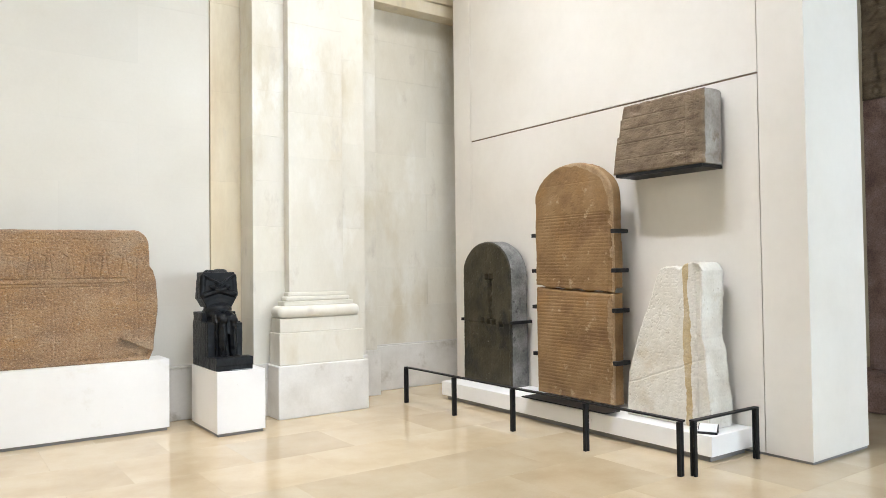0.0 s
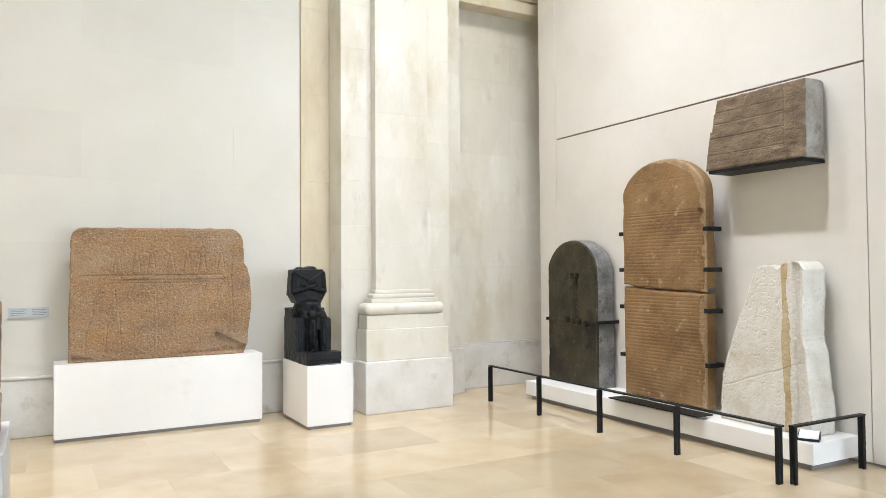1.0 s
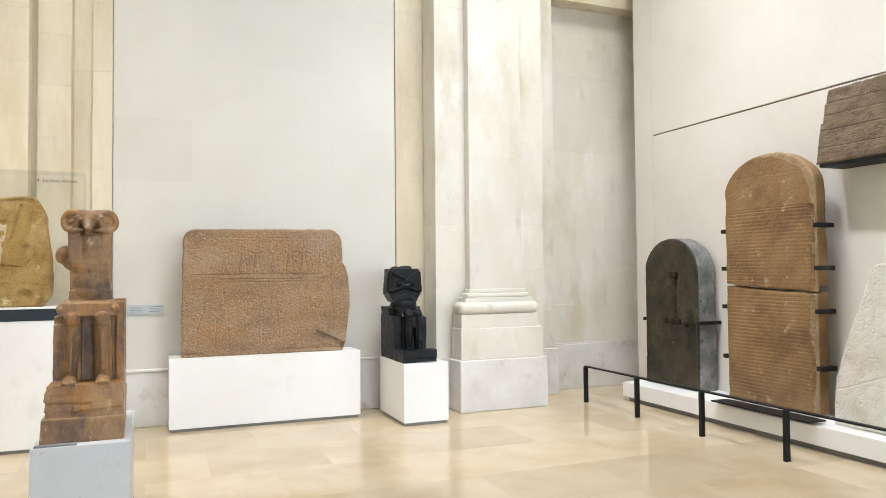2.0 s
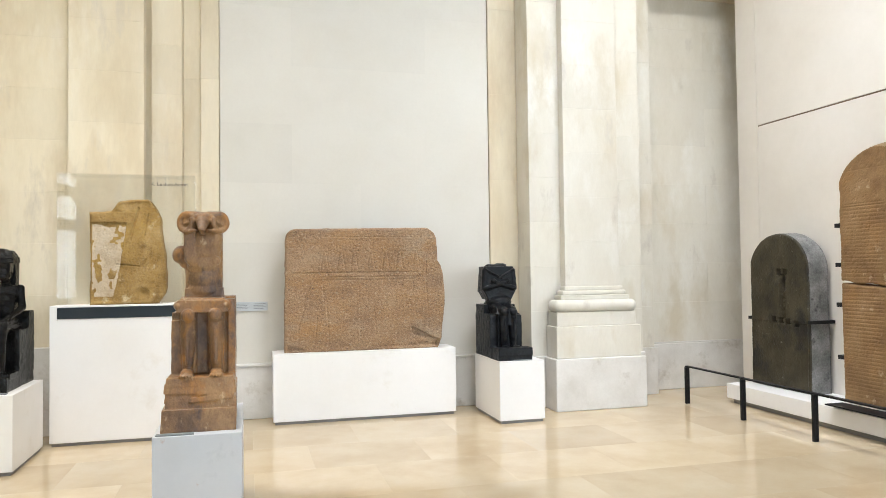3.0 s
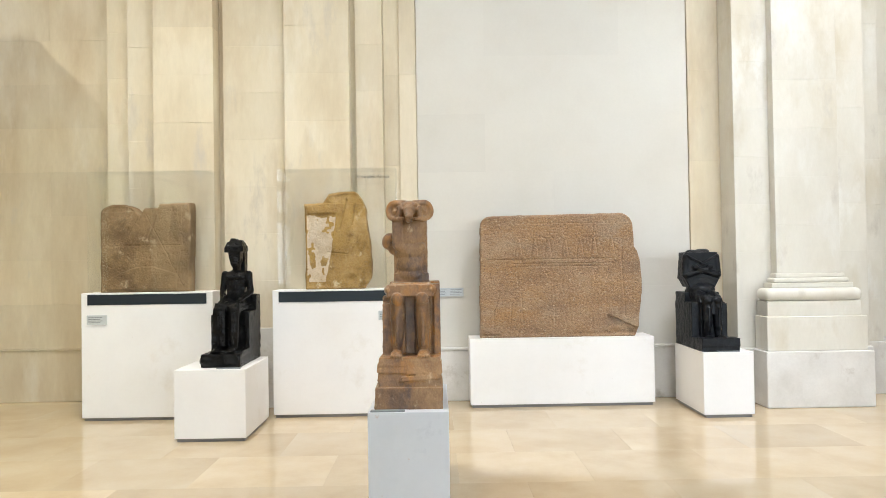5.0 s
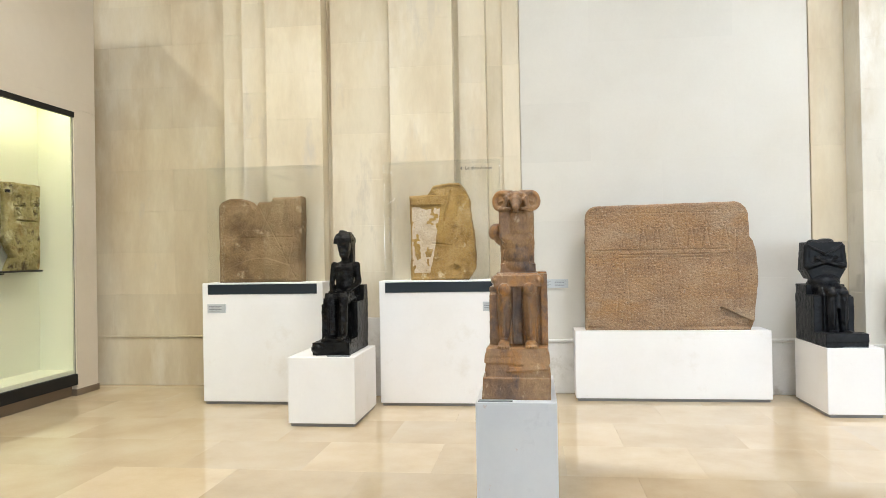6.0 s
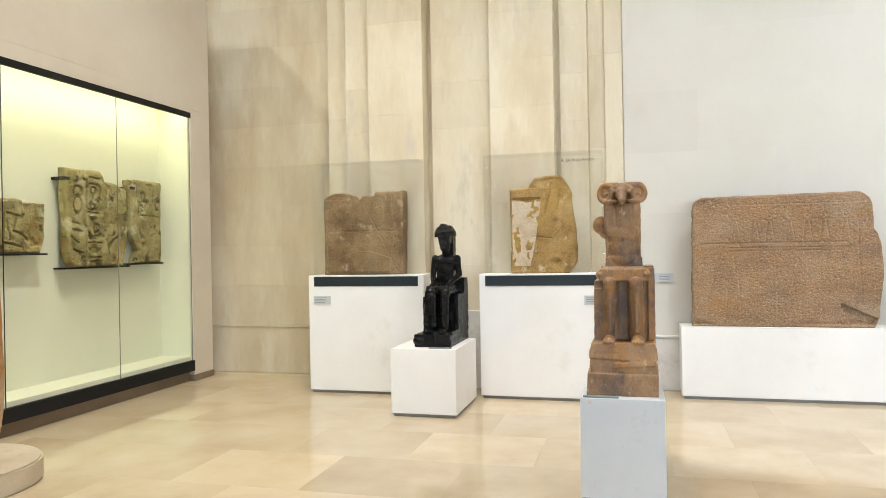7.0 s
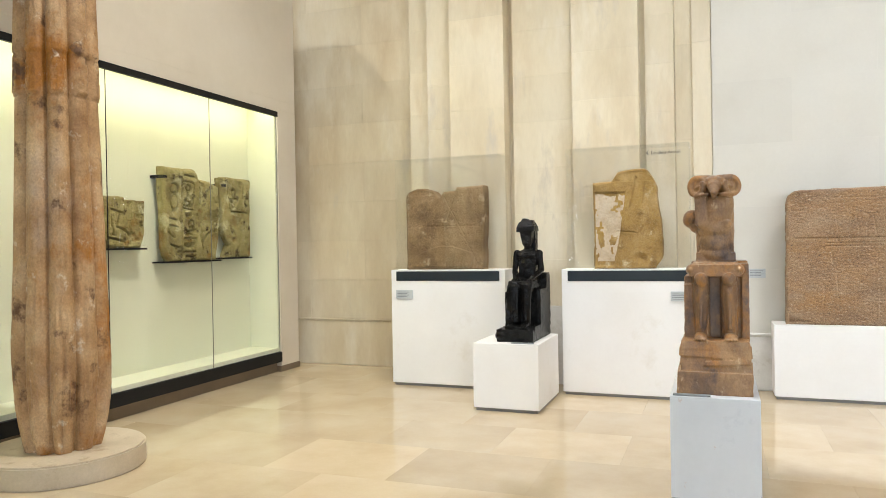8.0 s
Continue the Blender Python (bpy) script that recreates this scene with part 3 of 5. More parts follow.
for a, b in ((0.41, 2.80), (2.804, 4.146), (4.15, 5.486), (5.49, 6.846), (6.85, 8.06)):
    pane = part("pane", box(VX - 0.022, VX - 0.014, a, b, VZ0, VZ1), GLASS, vit)
    pane.visible_shadow = False
    part("glass_seal", box(VX - 0.021, VX - 0.013, b, b + 0.004, VZ0, VZ1), BLACKMETAL if b < 6 else SEAL, vit)

# ---- plinths ----
def plinth(x0, x1, y0, y1, h, label, inset=0.018, foot=0.028, paint=PLINTHPAINT):
    cx, cy = (x0 + x1) / 2, (y0 + y1) / 2
    t = thing("display_plinth", (cx, cy, 0), label, "plinth", "white museum plinths")
    w, d = (x1 - x0) / 2, (y1 - y0) / 2
    part("recessed_foot", box(-w + inset, w - inset, -d + inset, d - inset, 0, foot), GREYPAINT, t)
    part("body", box(-w, w, -d, d, foot + 0.001, h, 0.004), paint, t)
    return t


plinth(-3.54, -1.69, 7.99, 8.36, 0.69, "long low white plinth carrying a red granite slab")
plinth(-1.43, -0.965, 7.36, 8.15, 0.60, "white box plinth under the headless black statue")
plinth(-6.065, -5.47, 6.797, 7.62, 0.60, "low white plinth under the small black seated statue")
plinth(-4.276, -3.804, 4.945, 5.90, 0.603, "white plinth under the ram-headed statue, cool shade put into its colour", paint=SHADEDPAINT)
plinth(1.33, 1.895, 4.07, 7.68, 0.210, "long low white plinth under three steles", 0.05, 0.05)


def case_plinth(x0, x1, label, lab_x):
    t = plinth(x0, x1, 7.69, 8.015, 1.22, label)
    w, d = (x1 - x0) / 2, 0.1625
    part("dark_band", box(-w + 0.06, w - 0.06, -d - 0.006, -d + 0.01, 1.105, 1.205, 0.002, 1), BAND, t, "dark blue-black band")
    lab = part("label", box(lab_x, lab_x + 0.19, -d - 0.012, -d, 0.92, 1.01, 0.001, 1), LABELGREY, t, "small grey text label")
    for r in range(4):
        part("text_bar", box(lab_x + 0.015, lab_x + 0.15 - 0.02 * (r % 2), -d - 0.0135, -d - 0.0125, 0.985 - r * 0.016, 0.991 - r * 0.016), LABELINK, lab)
    g = thing("glass_cover", ((x0 + x1) / 2, 7.8525, 1.2205), "clear glass box cover standing on the plinth", "glass case", "glass covers")
    gx, gd, gh = w - 0.055, 0.15, 1.16
    for b in (box(-gx, gx, -gd, -gd + 0.006, 0, gh), box(-gx, -gx + 0.006, -gd + 0.007, gd - 0.007, 0, gh), box(gx - 0.006, gx, -gd + 0.007, gd - 0.007, 0, gh), box(-gx, gx, gd - 0.006, gd, 0, gh), box(-gx, gx, -gd, gd, gh + 0.001, gh + 0.007)):
        pane = part("pane", b, GLASS, g)
        pane.visible_shadow = False
    return t


case_plinth(-7.265, -6.01, "tall white plinth with dark band and glass cover", -0.57)
case_plinth(-5.44, -4.19, "tall white plinth with dark band and glass cover", 0.39)

# ---- stones ----
def stand(me, at, turn, label, category, lean=0.0, group=""):
    ob = new(me.name, me)
    ob.matrix_world = pose(*at, lean, 0, turn)
    return tagged(ob, label, category, group)


def oval(x, z, cx, cz, rx, rz, w=0.011):
    """A carved ring; rx and rz are its half width and half height."""
    return groove((np.hypot((x - cx) / rx, (z - cz) / rz) - 1) * min(rx, rz), w)


def stroke(x, z, x0, z0, x1, z1, w=0.011):
    """A carved straight stroke between two points."""
    dx, dz = x1 - x0, z1 - z0
    f = np.clip(((x - x0) * dx + (z - z0) * dz) / (dx * dx + dz * dz), 0, 1)
    return groove(np.hypot(x - x0 - f * dx, z - z0 - f * dz), w)


def offering(x, z, at, foot, tall):
    """A faint upright sign: flared skirt, flat top bar and a small round over it."""
    q, h = np.abs(x - at), (z - foot) / tall
    half = np.interp(h, (0, 0.30, 0.66, 0.70, 0.74, 0.86, 1.0), (0.15, 0.11, 0.055, 0.055, 0.17, 0.05, 0.10)) * tall
    inside = (h > 0) & (h < 0.78)
    top = groove(z - foot - 0.74 * tall, 0.007) * (q < 0.24 * tall) + groove(np.hypot(x - at, z - foot - 0.90 * tall) - 0.07 * tall, 0.007)
    return (0.011 * groove(q - half, 0.010) * inside - 0.008 * (q < half) * inside + 0.011 * np.clip(top, 0, 1)) * (0.4 + lattice_noise(x, z, 9, 70))


def red_carve(x, z, u, v):
    c = 0.014 * (groove(z - 0.79, 0.009) + groove(z - 0.745, 0.007) * (x > -0.47) + groove(z - 0.715, 0.006) * (x > -0.47) * (x < 0.52)) + 0.006 * groove(z - 1.15, 0.008) * (x > -0.4) * (x < 0.62)
    c = c * (x > -0.72) * (x < 0.56) + 0.011 * groove(x - 0.655 - 0.012 * np.sin(z * 6), 0.010) * (z < 0.98) * (z > 0.2)
    for i in range(7):
        c = c + offering(x, z, -0.40 + 0.155 * i + 0.012 * math.sin(i * 2.3), 0.82, 0.25) * (0.6 if i in (0, 3) else 1.0)
    for x0, z0, x1, z1 in ((-0.50, 0.72, -0.60, 0.56), (-0.60, 0.56, -0.60, 0.44), (-0.60, 0.44, -0.66, 0.26), (-0.66, 0.26, -0.67, 0.06), (-0.48, 0.36, -0.50, 0.08), (0.44, 0.46, 0.50, 0.60), (0.50, 0.60, 0.54, 0.70), (0.44, 0.46, 0.50, 0.44), (0.50, 0.44, 0.53, 0.52),
                           (0.53, 0.40, 0.56, 0.12), (-0.42, 0.68, -0.41, 0.52), (-0.38, 0.44, -0.36, 0.10), (-0.06, 0.66, -0.05, 0.42), (-0.04, 0.38, -0.05, 0.08), (0.10, 0.42, 0.12, 0.14)):
        c = c + 0.008 * stroke(x, z, x0, z0, x1, z1, 0.011) * (0.4 + lattice_noise(x, z, 7, 69))
    text = (z < 0.69) & (z > 0.05) & (x > -0.46) & (x < 0.40)
    c = c + 0.004 * glyphs(x, z, 0.058, 8) * text * (0.2 + lattice_noise(x, z, 4, 58))
    c = c + 0.006 * np.clip(lattice_noise(x, z * 2.2, 34, 59) - 0.60, 0, 1) * 2 + 0.008 * np.clip(lattice_noise(x, z * 1.5, 62, 60) - 0.66, 0, 1) * 2
    lip = 0.225 - 0.55 * (x - 0.52) + 0.05 * rough_field(x, z, 55)
    broken = (x > 0.50 + 0.9 * (0.12 - z) * (z < 0.12) + 0.06 * rough_field(z, x, 57)) & (z < lip)
    flake = np.clip(0.035 * (1 - z / (0.05 + 0.08 * np.clip(x - 0.15, 0, 1) + 0.05 * rough_field(x * 2, z, 52))), 0, 0.03) * (x > 0.12)
    corner = np.clip((0.07 - z - 0.3 * (x + 0.72)) * 1.2, 0, 0.05) * (x < -0.6)
    return c + broken * (0.03 + 0.35 * np.clip(0.09 - (lip - z), 0, 0.09) + 0.03 * rough_field(x * 2, z * 2, 53)) + flake + corner + 0.02 * np.clip(1 - np.hypot(x + 0.70, z - 1.12) / 0.22, 0, 1) * (1 + rough_field(x * 3, z * 3, 50))


me = slab("carved_slab", 1.60, 1.235, 0.22, REDGRANITE, left=lambda v: 0.02 * v + 0.02 * np.clip((v - 0.93) / 0.07, 0, 1) ** 2, right=lambda v: 0.005 + 0.045 * np.sin(v * 3.3) ** 3 - 0.03 * np.clip((v - 0.72) / 0.04, 0, 1) - 0.03 * np.clip((v - 0.93) / 0.07, 0, 1) ** 2 - 0.04 * np.clip(1 - v / 0.08, 0, 1), top=lambda u: 1 - 0.035 * np.clip(1 - u / 0.05, 0, 1) ** 2 - 0.05 * np.clip((u - 0.93) / 0.07, 0, 1) ** 2 + 0.008 * u, carve=red_carve, nx=330, nz=260, seed=4, rough=0.012, pits=0.004, ragged=0.008)
stand(me, (-2.63, 8.04, 0.69), 0, "broad red granite slab carved with rows of figures", "carved slab")


def stele_top(shoulder):
    return lambda u: shoulder + (1 - shoulder) * np.sqrt(np.clip(1 - (2 * u - 1) ** 2, 0, 1))


def green_carve(x, z, u, v):
    hole = np.zeros_like(x)
    for a, b in ((0.02, 1.22), (0.11, 1.22), (-0.06, 0.72), (0.04, 0.71), (0.14, 0.71), (0.26, 0.69)):
        hole = np.maximum(hole, (np.maximum(np.abs(x - a), np.abs(z - b)) < 0.032) * 1.0)
    return 0.10 * hole + (0.05 + 0.07 * rough_field(x * 2, z * 2, 73)) * ((np.abs(x - 0.075 - 0.03 * rough_field(z, x, 74)) < 0.05) & (z > 0.74) & (z < 1.2)) + 0.004 * groove(z - 0.70, 0.01) + 0.0015 * glyphs(x, z, 0.05, 5) * (z < 0.66) + 0.012 * np.clip(rough_field(x, z, 71), 0, 1) * (z < 0.7) + 0.010 * (z < 0.70 + 0.02 * rough_field(x, z, 72))


me = slab("round_topped_stele", 0.86, 1.625, 0.27, GREENSTONE, top=stele_top(0.76), carve=green_carve, nx=220, nz=320, seed=11, rough=0.008, pits=0.002, ragged=0.007, side=LITSCHIST)
gs = thing("round_stele", (1.60, 7.17, 0.211), "dark grey-green round-topped stele with drilled holes", "stele", turn=-90)
ob = new("stone", me)
ob.parent = gs
for sx in (-1, 1):
    part("bracket", box(sx * 0.445 - 0.02, sx * 0.445 + 0.02, -0.006, 0.29, 0.70, 0.735, 0.003, 1), BLACKMETAL, gs, "black steel bracket")


def ochre_carve(x, z, u, v):
    lines = groove(np.mod(z + 0.01 * rough_field(x, z, 19), 0.034) - 0.017, 0.008) * 0.0036 * (0.3 + lattice_noise(x, z, 4, 23))
    chips = 0.05 * np.clip(x - 0.46 - 0.05 * rough_field(z * 1.6, x * 0 + 2.0, 27), 0, 0.05) / 0.05
    return lines + 0.0012 * glyphs(x, z, 0.036, 9) + chips


lower = slab("stele_lower_half", 1.05, 1.085, 0.15, OCHRESTONE, carve=ochre_carve, nx=150, nz=230, seed=15, rough=0.008, pits=0.002, top=lambda u: 1.0 - 0.04 * u, ragged=0.007, vein=(OCHRECHIP, lambda x, z: x > 0.46 + 0.10 * rough_field(z * 1.6, x * 0 + 2.0, 27)))
upper = slab("stele_upper_half", 1.06, 1.235, 0.15, OCHRESTONE, carve=lambda x, z, u, v: ochre_carve(x, z, u, v) * (z < 0.72) + 0.004 * (groove(z - 0.72, 0.008) + groove(z - 0.695, 0.006) + groove(z - 1.03, 0.007)) + 0.0025 * glyphs(x, z, 0.11, 4) * (z > 1.04) * (z < 1.2), top=stele_top(0.70), bottom=lambda u: -0.036 * u + 0.006 * np.sin(u * 25) + 0.012 * np.clip(1 - u / 0.15, 0, 1), nx=150, nz=260, seed=17, rough=0.010, pits=0.003, ragged=0.009, vein=(OCHRECHIP, lambda x, z: np.hypot(x, np.maximum(z - 0.80, 0) * 1.25) > 0.497 + 0.10 * rough_field(z * 1.6, x * 0.5, 28) - 0.3 * np.clip(-x, 0, 1) * -1))
st = thing("tall_stele", (1.60, 5.80, 0.237), "tall ochre sandstone stele in two pieces, text-carved", "stele", turn=-90)
for me, z in ((lower, 0.0), (upper, 1.097)):
    ob = new(me.name, me)
    ob.parent = st
    ob.matrix_basis = pose(0, 0, z)
for sx in (-1, 1):
    for z in (0.395, 0.885, 1.26, 1.63):
        part("bracket", box(sx * 0.545 - 0.03, sx * 0.545 + 0.03, -0.008, 0.175, z - 0.02, z + 0.02, 0.003, 1), BLACKMETAL, st, "black steel bracket")


def white_carve(x, z, u, v):
    crack = groove(z - 0.30 - 0.35 * (x + 0.35) - 0.05 * rough_field(x, z, 45), 0.012)
    edge_break = 0.045 * (x > 0.30 + 0.03 * rough_field(z * 2, x * 0, 44)) * (0.7 + rough_field(x, z, 46))
    shoulder = 0.03 * np.clip(z - 1.18 - 0.08 * rough_field(x * 2, z, 43), 0, 0.2) * (1 + 2 * rough_field(x * 3, z * 3, 42))
    return 0.010 * np.clip(rough_field(x, z, 41), -1, 1) + 0.0018 * glyphs(x, z, 0.075, 6) * (z > 0.5) * (x < 0.15) + 0.006 * crack + edge_break + shoulder + 0.010 * (np.hypot(x + 0.27, z - 0.72) < 0.018 + 0.02 * rough_field(x * 4, z * 4, 40))


me = slab("broken_stele", 0.84, 1.355, 0.32, WHITESTONE, left=lambda v: 0.08 * v + 0.30 * np.clip((v - 0.30) / 0.70, 0, 1) ** 1.15, right=lambda v: 0.012 * np.sin(v * 7) - 0.04 * v, top=lambda u: np.interp(u, (0, 0.08, 0.22, 0.40, 0.50, 0.60, 0.78, 0.92, 1), (0.925, 0.962, 0.966, 0.972, 0.948, 0.982, 1.0, 0.988, 0.945)), carve=white_carve, nx=220, nz=320, seed=23, rough=0.012, ragged=0.014, pits=0.003,
          vein=(STAIN, lambda x, z: np.abs(x - 0.245 + 0.02 * z - 0.04 * rough_field(x, z, 47)) < 0.030 + 0.04 * rough_field(x * 0.6, z * 2, 48)))
stand(me, (1.50, 4.63, 0.211), -90, "broken white limestone stele with an ochre vein", "stele")


def hang_carve(x, z, u, v):
    c = 0.007 * (groove(z - 0.13, 0.006) + groove(z - 0.275, 0.007) + groove(z - 0.40, 0.007) + groove(z - 0.50, 0.006)) * (x < 0.31) + 0.006 * (groove(x - 0.31, 0.008) + groove(x - 0.40, 0.006))
    return c + 0.0045 * glyphs(x, z, 0.048, 12) * (x < 0.31) * (0.3 + lattice_noise(x, z, 6, 34)) + 0.004 * glyphs(x + 0.02, z, 0.07, 14) * (x > 0.31) + 0.006 * np.clip(rough_field(x, z * 2.0, 31), 0, 1) + 0.010 * np.clip(lattice_noise(x, z * 3, 5, 36) - 0.62, 0, 1) * (x < 0)


me = slab("wall_hung_block", 0.98, 0.62, 0.28, GREYBROWN, left=lambda v: 0.10 * v + 0.02 * (v > 0.55) + 0.015 * (v > 0.8), carve=hang_carve, nx=260, nz=180, seed=29, rough=0.008, edge=0.022, pits=0.003, ragged=0.009, side=LITBLOCKSIDE)
stand(me, (1.60, 4.76, 2.385), -90, "grey-brown inscribed stone block on a black wall bracket", "carved block")
sup = thing("wall_bracket", (1.60, 4.76, 2.385), "black steel shelf bracket under the inscribed block", "bracket", turn=-90)
part("shelf", box(-0.46, 0.46, 0.01, 0.30, -0.03, -0.001, 0.003), BLACKMETAL, sup)

def tan_carve(x, z, u, v):
    c = 0.022 * np.clip(rough_field(x, z, 51), -1, 1) + 0.003 * groove(z - 0.45 - 0.03 * rough_field(x, z, 54), 0.010) + 0.008 * groove(x - 0.10 + 0.5 * (z - 0.6) - 0.06 * rough_field(x, z, 63), 0.008)
    wig = (x > -0.12 + 0.55 * (z - 0.62)) & (z > 0.46 + 0.02 * rough_field(x * 2, z, 63)) & (x < 0.36)
    belly = z < 0.24 - 0.9 * (x - 0.02) ** 2 + 0.03 * rough_field(x * 2, z * 2, 56)
    c = c - 0.004 * wig - 0.018 * (belly & (x > -0.36) & (x < 0.30)) + 0.010 * groove(x - 0.06 - 0.35 * (z - 0.6), 0.012) * (z > 0.5) * (z < 0.74)
    return c + 0.010 * (x > 0.34 - 0.12 * np.clip(0.4 - z, 0, 1) + 0.03 * rough_field(z * 2, x, 59)) * (z < 0.40) + 0.008 * (z > 0.78) * (x < -0.05) * (1 + rough_field(x * 3, z * 3, 58))


me = slab("sandstone_relief", 0.86, 0.87, 0.20, CASEBROWN, top=lambda u: np.interp(u, (0, 0.04, 0.14, 0.28, 0.36, 0.445, 0.48, 0.50, 0.65, 0.665, 1), (0.89, 0.945, 0.98, 0.975, 0.945, 0.85, 0.91, 0.935, 0.945, 0.99, 0.995)), carve=tan_carve, nx=200, nz=200, seed=37, rough=0.016, pits=0.004, ragged=0.009)
stand(me, (-6.68, 7.755, 1.221), 0, "tan sandstone relief fragment with a notched top", "relief fragment")


def plaster_band(x, z):
    """Pale plaster left on the side of the relief: a ragged upright band with worn gaps."""
    right = -0.10 + 0.16 * (z - 0.15) + 0.05 * rough_field(z * 1.5, x * 0, 64)
    worn = lattice_noise(x * 1.6, z * 0.55, 12, 66) * 0.6 + lattice_noise(x, z, 40, 67) * 0.4
    return (x < right) & (x > -0.295) & (z > 0.07) & (z < 0.70 + 0.1 * rough_field(x * 3, z, 65)) & (worn > 0.36 + 0.8 * np.clip(-0.22 - x, 0, 1) + 0.35 * np.clip(0.30 - z, 0, 1))


def yellow_carve(x, z, u, v):
    right = -0.10 + 0.16 * (z - 0.15) + 0.05 * rough_field(z * 1.5, x * 0, 64)
    c = 0.020 * np.clip(rough_field(x, z, 61), -1, 1) + 0.014 * (x < right) * (z < 0.74)
    c = c + 0.014 * stroke(x, z, 0.02, 0.58, 0.09, 0.86, 0.016) + 0.012 * stroke(x, z, 0.14, 0.62, 0.17, 0.82, 0.014) + 0.010 * stroke(x, z, -0.10, 0.36, 0.09, 0.34, 0.010) + 0.010 * stroke(x, z, 0.12, 0.34, 0.15, 0.40, 0.014)
    return c + 0.03 * np.clip(1 - np.hypot(x - 0.12, (z - 0.10) * 1.3) / 0.07, 0, 1) + 0.008 * (z > 0.83) * (1 + 2 * rough_field(x * 2, z * 4, 62))


me = slab("sandstone_relief", 0.63, 0.95, 0.20, CASEYELLOW, top=lambda u: 0.875 + 0.02 * u + 0.085 * np.clip((u - 0.30) / 0.10, 0, 1) + 0.03 * np.sin(np.clip((u - 0.35) / 0.6, 0, 1) * 3.0) - 0.16 * np.clip((u - 0.80) / 0.20, 0, 1) ** 2, right=lambda v: 0.022 * np.sin(v * 6 - 0.8) - 0.02 * v - 0.05 * np.clip(1 - v / 0.12, 0, 1), carve=yellow_carve, nx=220, nz=300, seed=43, rough=0.016, pits=0.003, ragged=0.009, vein=(PLASTERTRACE, plaster_band))
stand(me, (-4.82, 7.755, 1.221), 0, "yellow sandstone relief fragment with pale plaster traces", "relief fragment")

# vitrine stones
VB = VX - VD
def king_signs(x, z):
    """A name ring over bowls, discs and waves in one column, a crouching sign beside it and a broad curve."""
    c = np.zeros_like(x)
    frame_ = np.maximum(np.abs(x + 0.065) - 0.035, 0) ** 2 + np.maximum(np.abs(z - 0.695) - 0.075, 0) ** 2
    c = np.maximum(c, groove(np.sqrt(frame_) - 0.052, 0.013))
    for cx, cz, rx, rz in ((-0.07, 0.76, 0.033, 0.033), (-0.055, 0.60, 0.026, 0.024), (-0.02, 0.385, 0.042, 0.040), (-0.28, 0.735, 0.06, 0.055), (-0.28, 0.61, 0.05, 0.09)):
        c = np.maximum(c, oval(x, z, cx, cz, rx, rz))
    c = np.maximum(c, (np.hypot(x + 0.065, (z - 0.500) * 1.5) < 0.065) * (z < 0.500) * 0.8)
    c = np.maximum(c, (np.hypot(x + 0.055, (z - 0.195) * 1.25) < 0.082) * (z < 0.195) * 0.9)
    for x0, z0, x1, z1 in ((-0.14, 0.545, 0.03, 0.535), (-0.13, 0.345, -0.02, 0.275), (-0.03, 0.30, 0.06, 0.33), (-0.13, 0.24, 0.04, 0.235), (-0.12, 0.09, 0.03, 0.095), (-0.11, 0.05, 0.03, 0.05),
                           (-0.36, 0.44, -0.24, 0.42), (-0.35, 0.37, -0.22, 0.35), (-0.36, 0.30, -0.27, 0.24), (-0.33, 0.17, -0.22, 0.14), (-0.07, 0.72, -0.07, 0.64), (0.10, 0.87, 0.12, 0.60), (-0.13, 0.89, 0.02, 0.88), (-0.165, 0.86, -0.165, 0.06)):
        c = np.maximum(c, stroke(x, z, x0, z0, x1, z1))
    c = np.maximum(c, 1.3 * groove(np.hypot(x - 0.34, z - 0.13) - 0.185, 0.016) * (z > 0.12) * (x < 0.31))
    return c + 0.8 * ((x > 0.26) & (z < 0.535) & (z > 0.30)) * 0.5 + 1.5 * (np.hypot(x - 0.075, z - 0.48) < 0.016)


def worn_signs(x, z):
    c = 1.5 * (np.hypot(x - 0.19, z - 0.54) < 0.016) + 0.0 * x
    for cx, cz, rx, rz in ((-0.07, 0.60, 0.028, 0.033), (0.18, 0.64, 0.035, 0.04), (0.20, 0.74, 0.03, 0.03), (-0.05, 0.72, 0.03, 0.05)):
        c = np.maximum(c, oval(x, z, cx, cz, rx, rz))
    for x0, z0, x1, z1 in ((-0.12, 0.66, 0.0, 0.67), (0.13, 0.70, 0.23, 0.70), (0.05, 0.30, 0.14, 0.33), (-0.16, 0.85, -0.13, 0.55), (-0.1, 0.52, 0.22, 0.515), (0.10, 0.68, 0.10, 0.80)):
        c = np.maximum(c, stroke(x, z, x0, z0, x1, z1))
    return c


def crown_sign(x, z):
    c = np.maximum(stroke(x, z, 0.05, 0.36, 0.19, 0.33), stroke(x, z, 0.17, 0.34, 0.13, 0.20))
    for x0, z0, x1, z1 in ((0.13, 0.20, 0.24, 0.17), (0.24, 0.17, 0.30, 0.12), (0.02, 0.34, 0.03, 0.10), (0.06, 0.28, 0.10, 0.12), (0.03, 0.10, 0.2, 0.06)):
        c = np.maximum(c, stroke(x, z, x0, z0, x1, z1, 0.013))
    return c


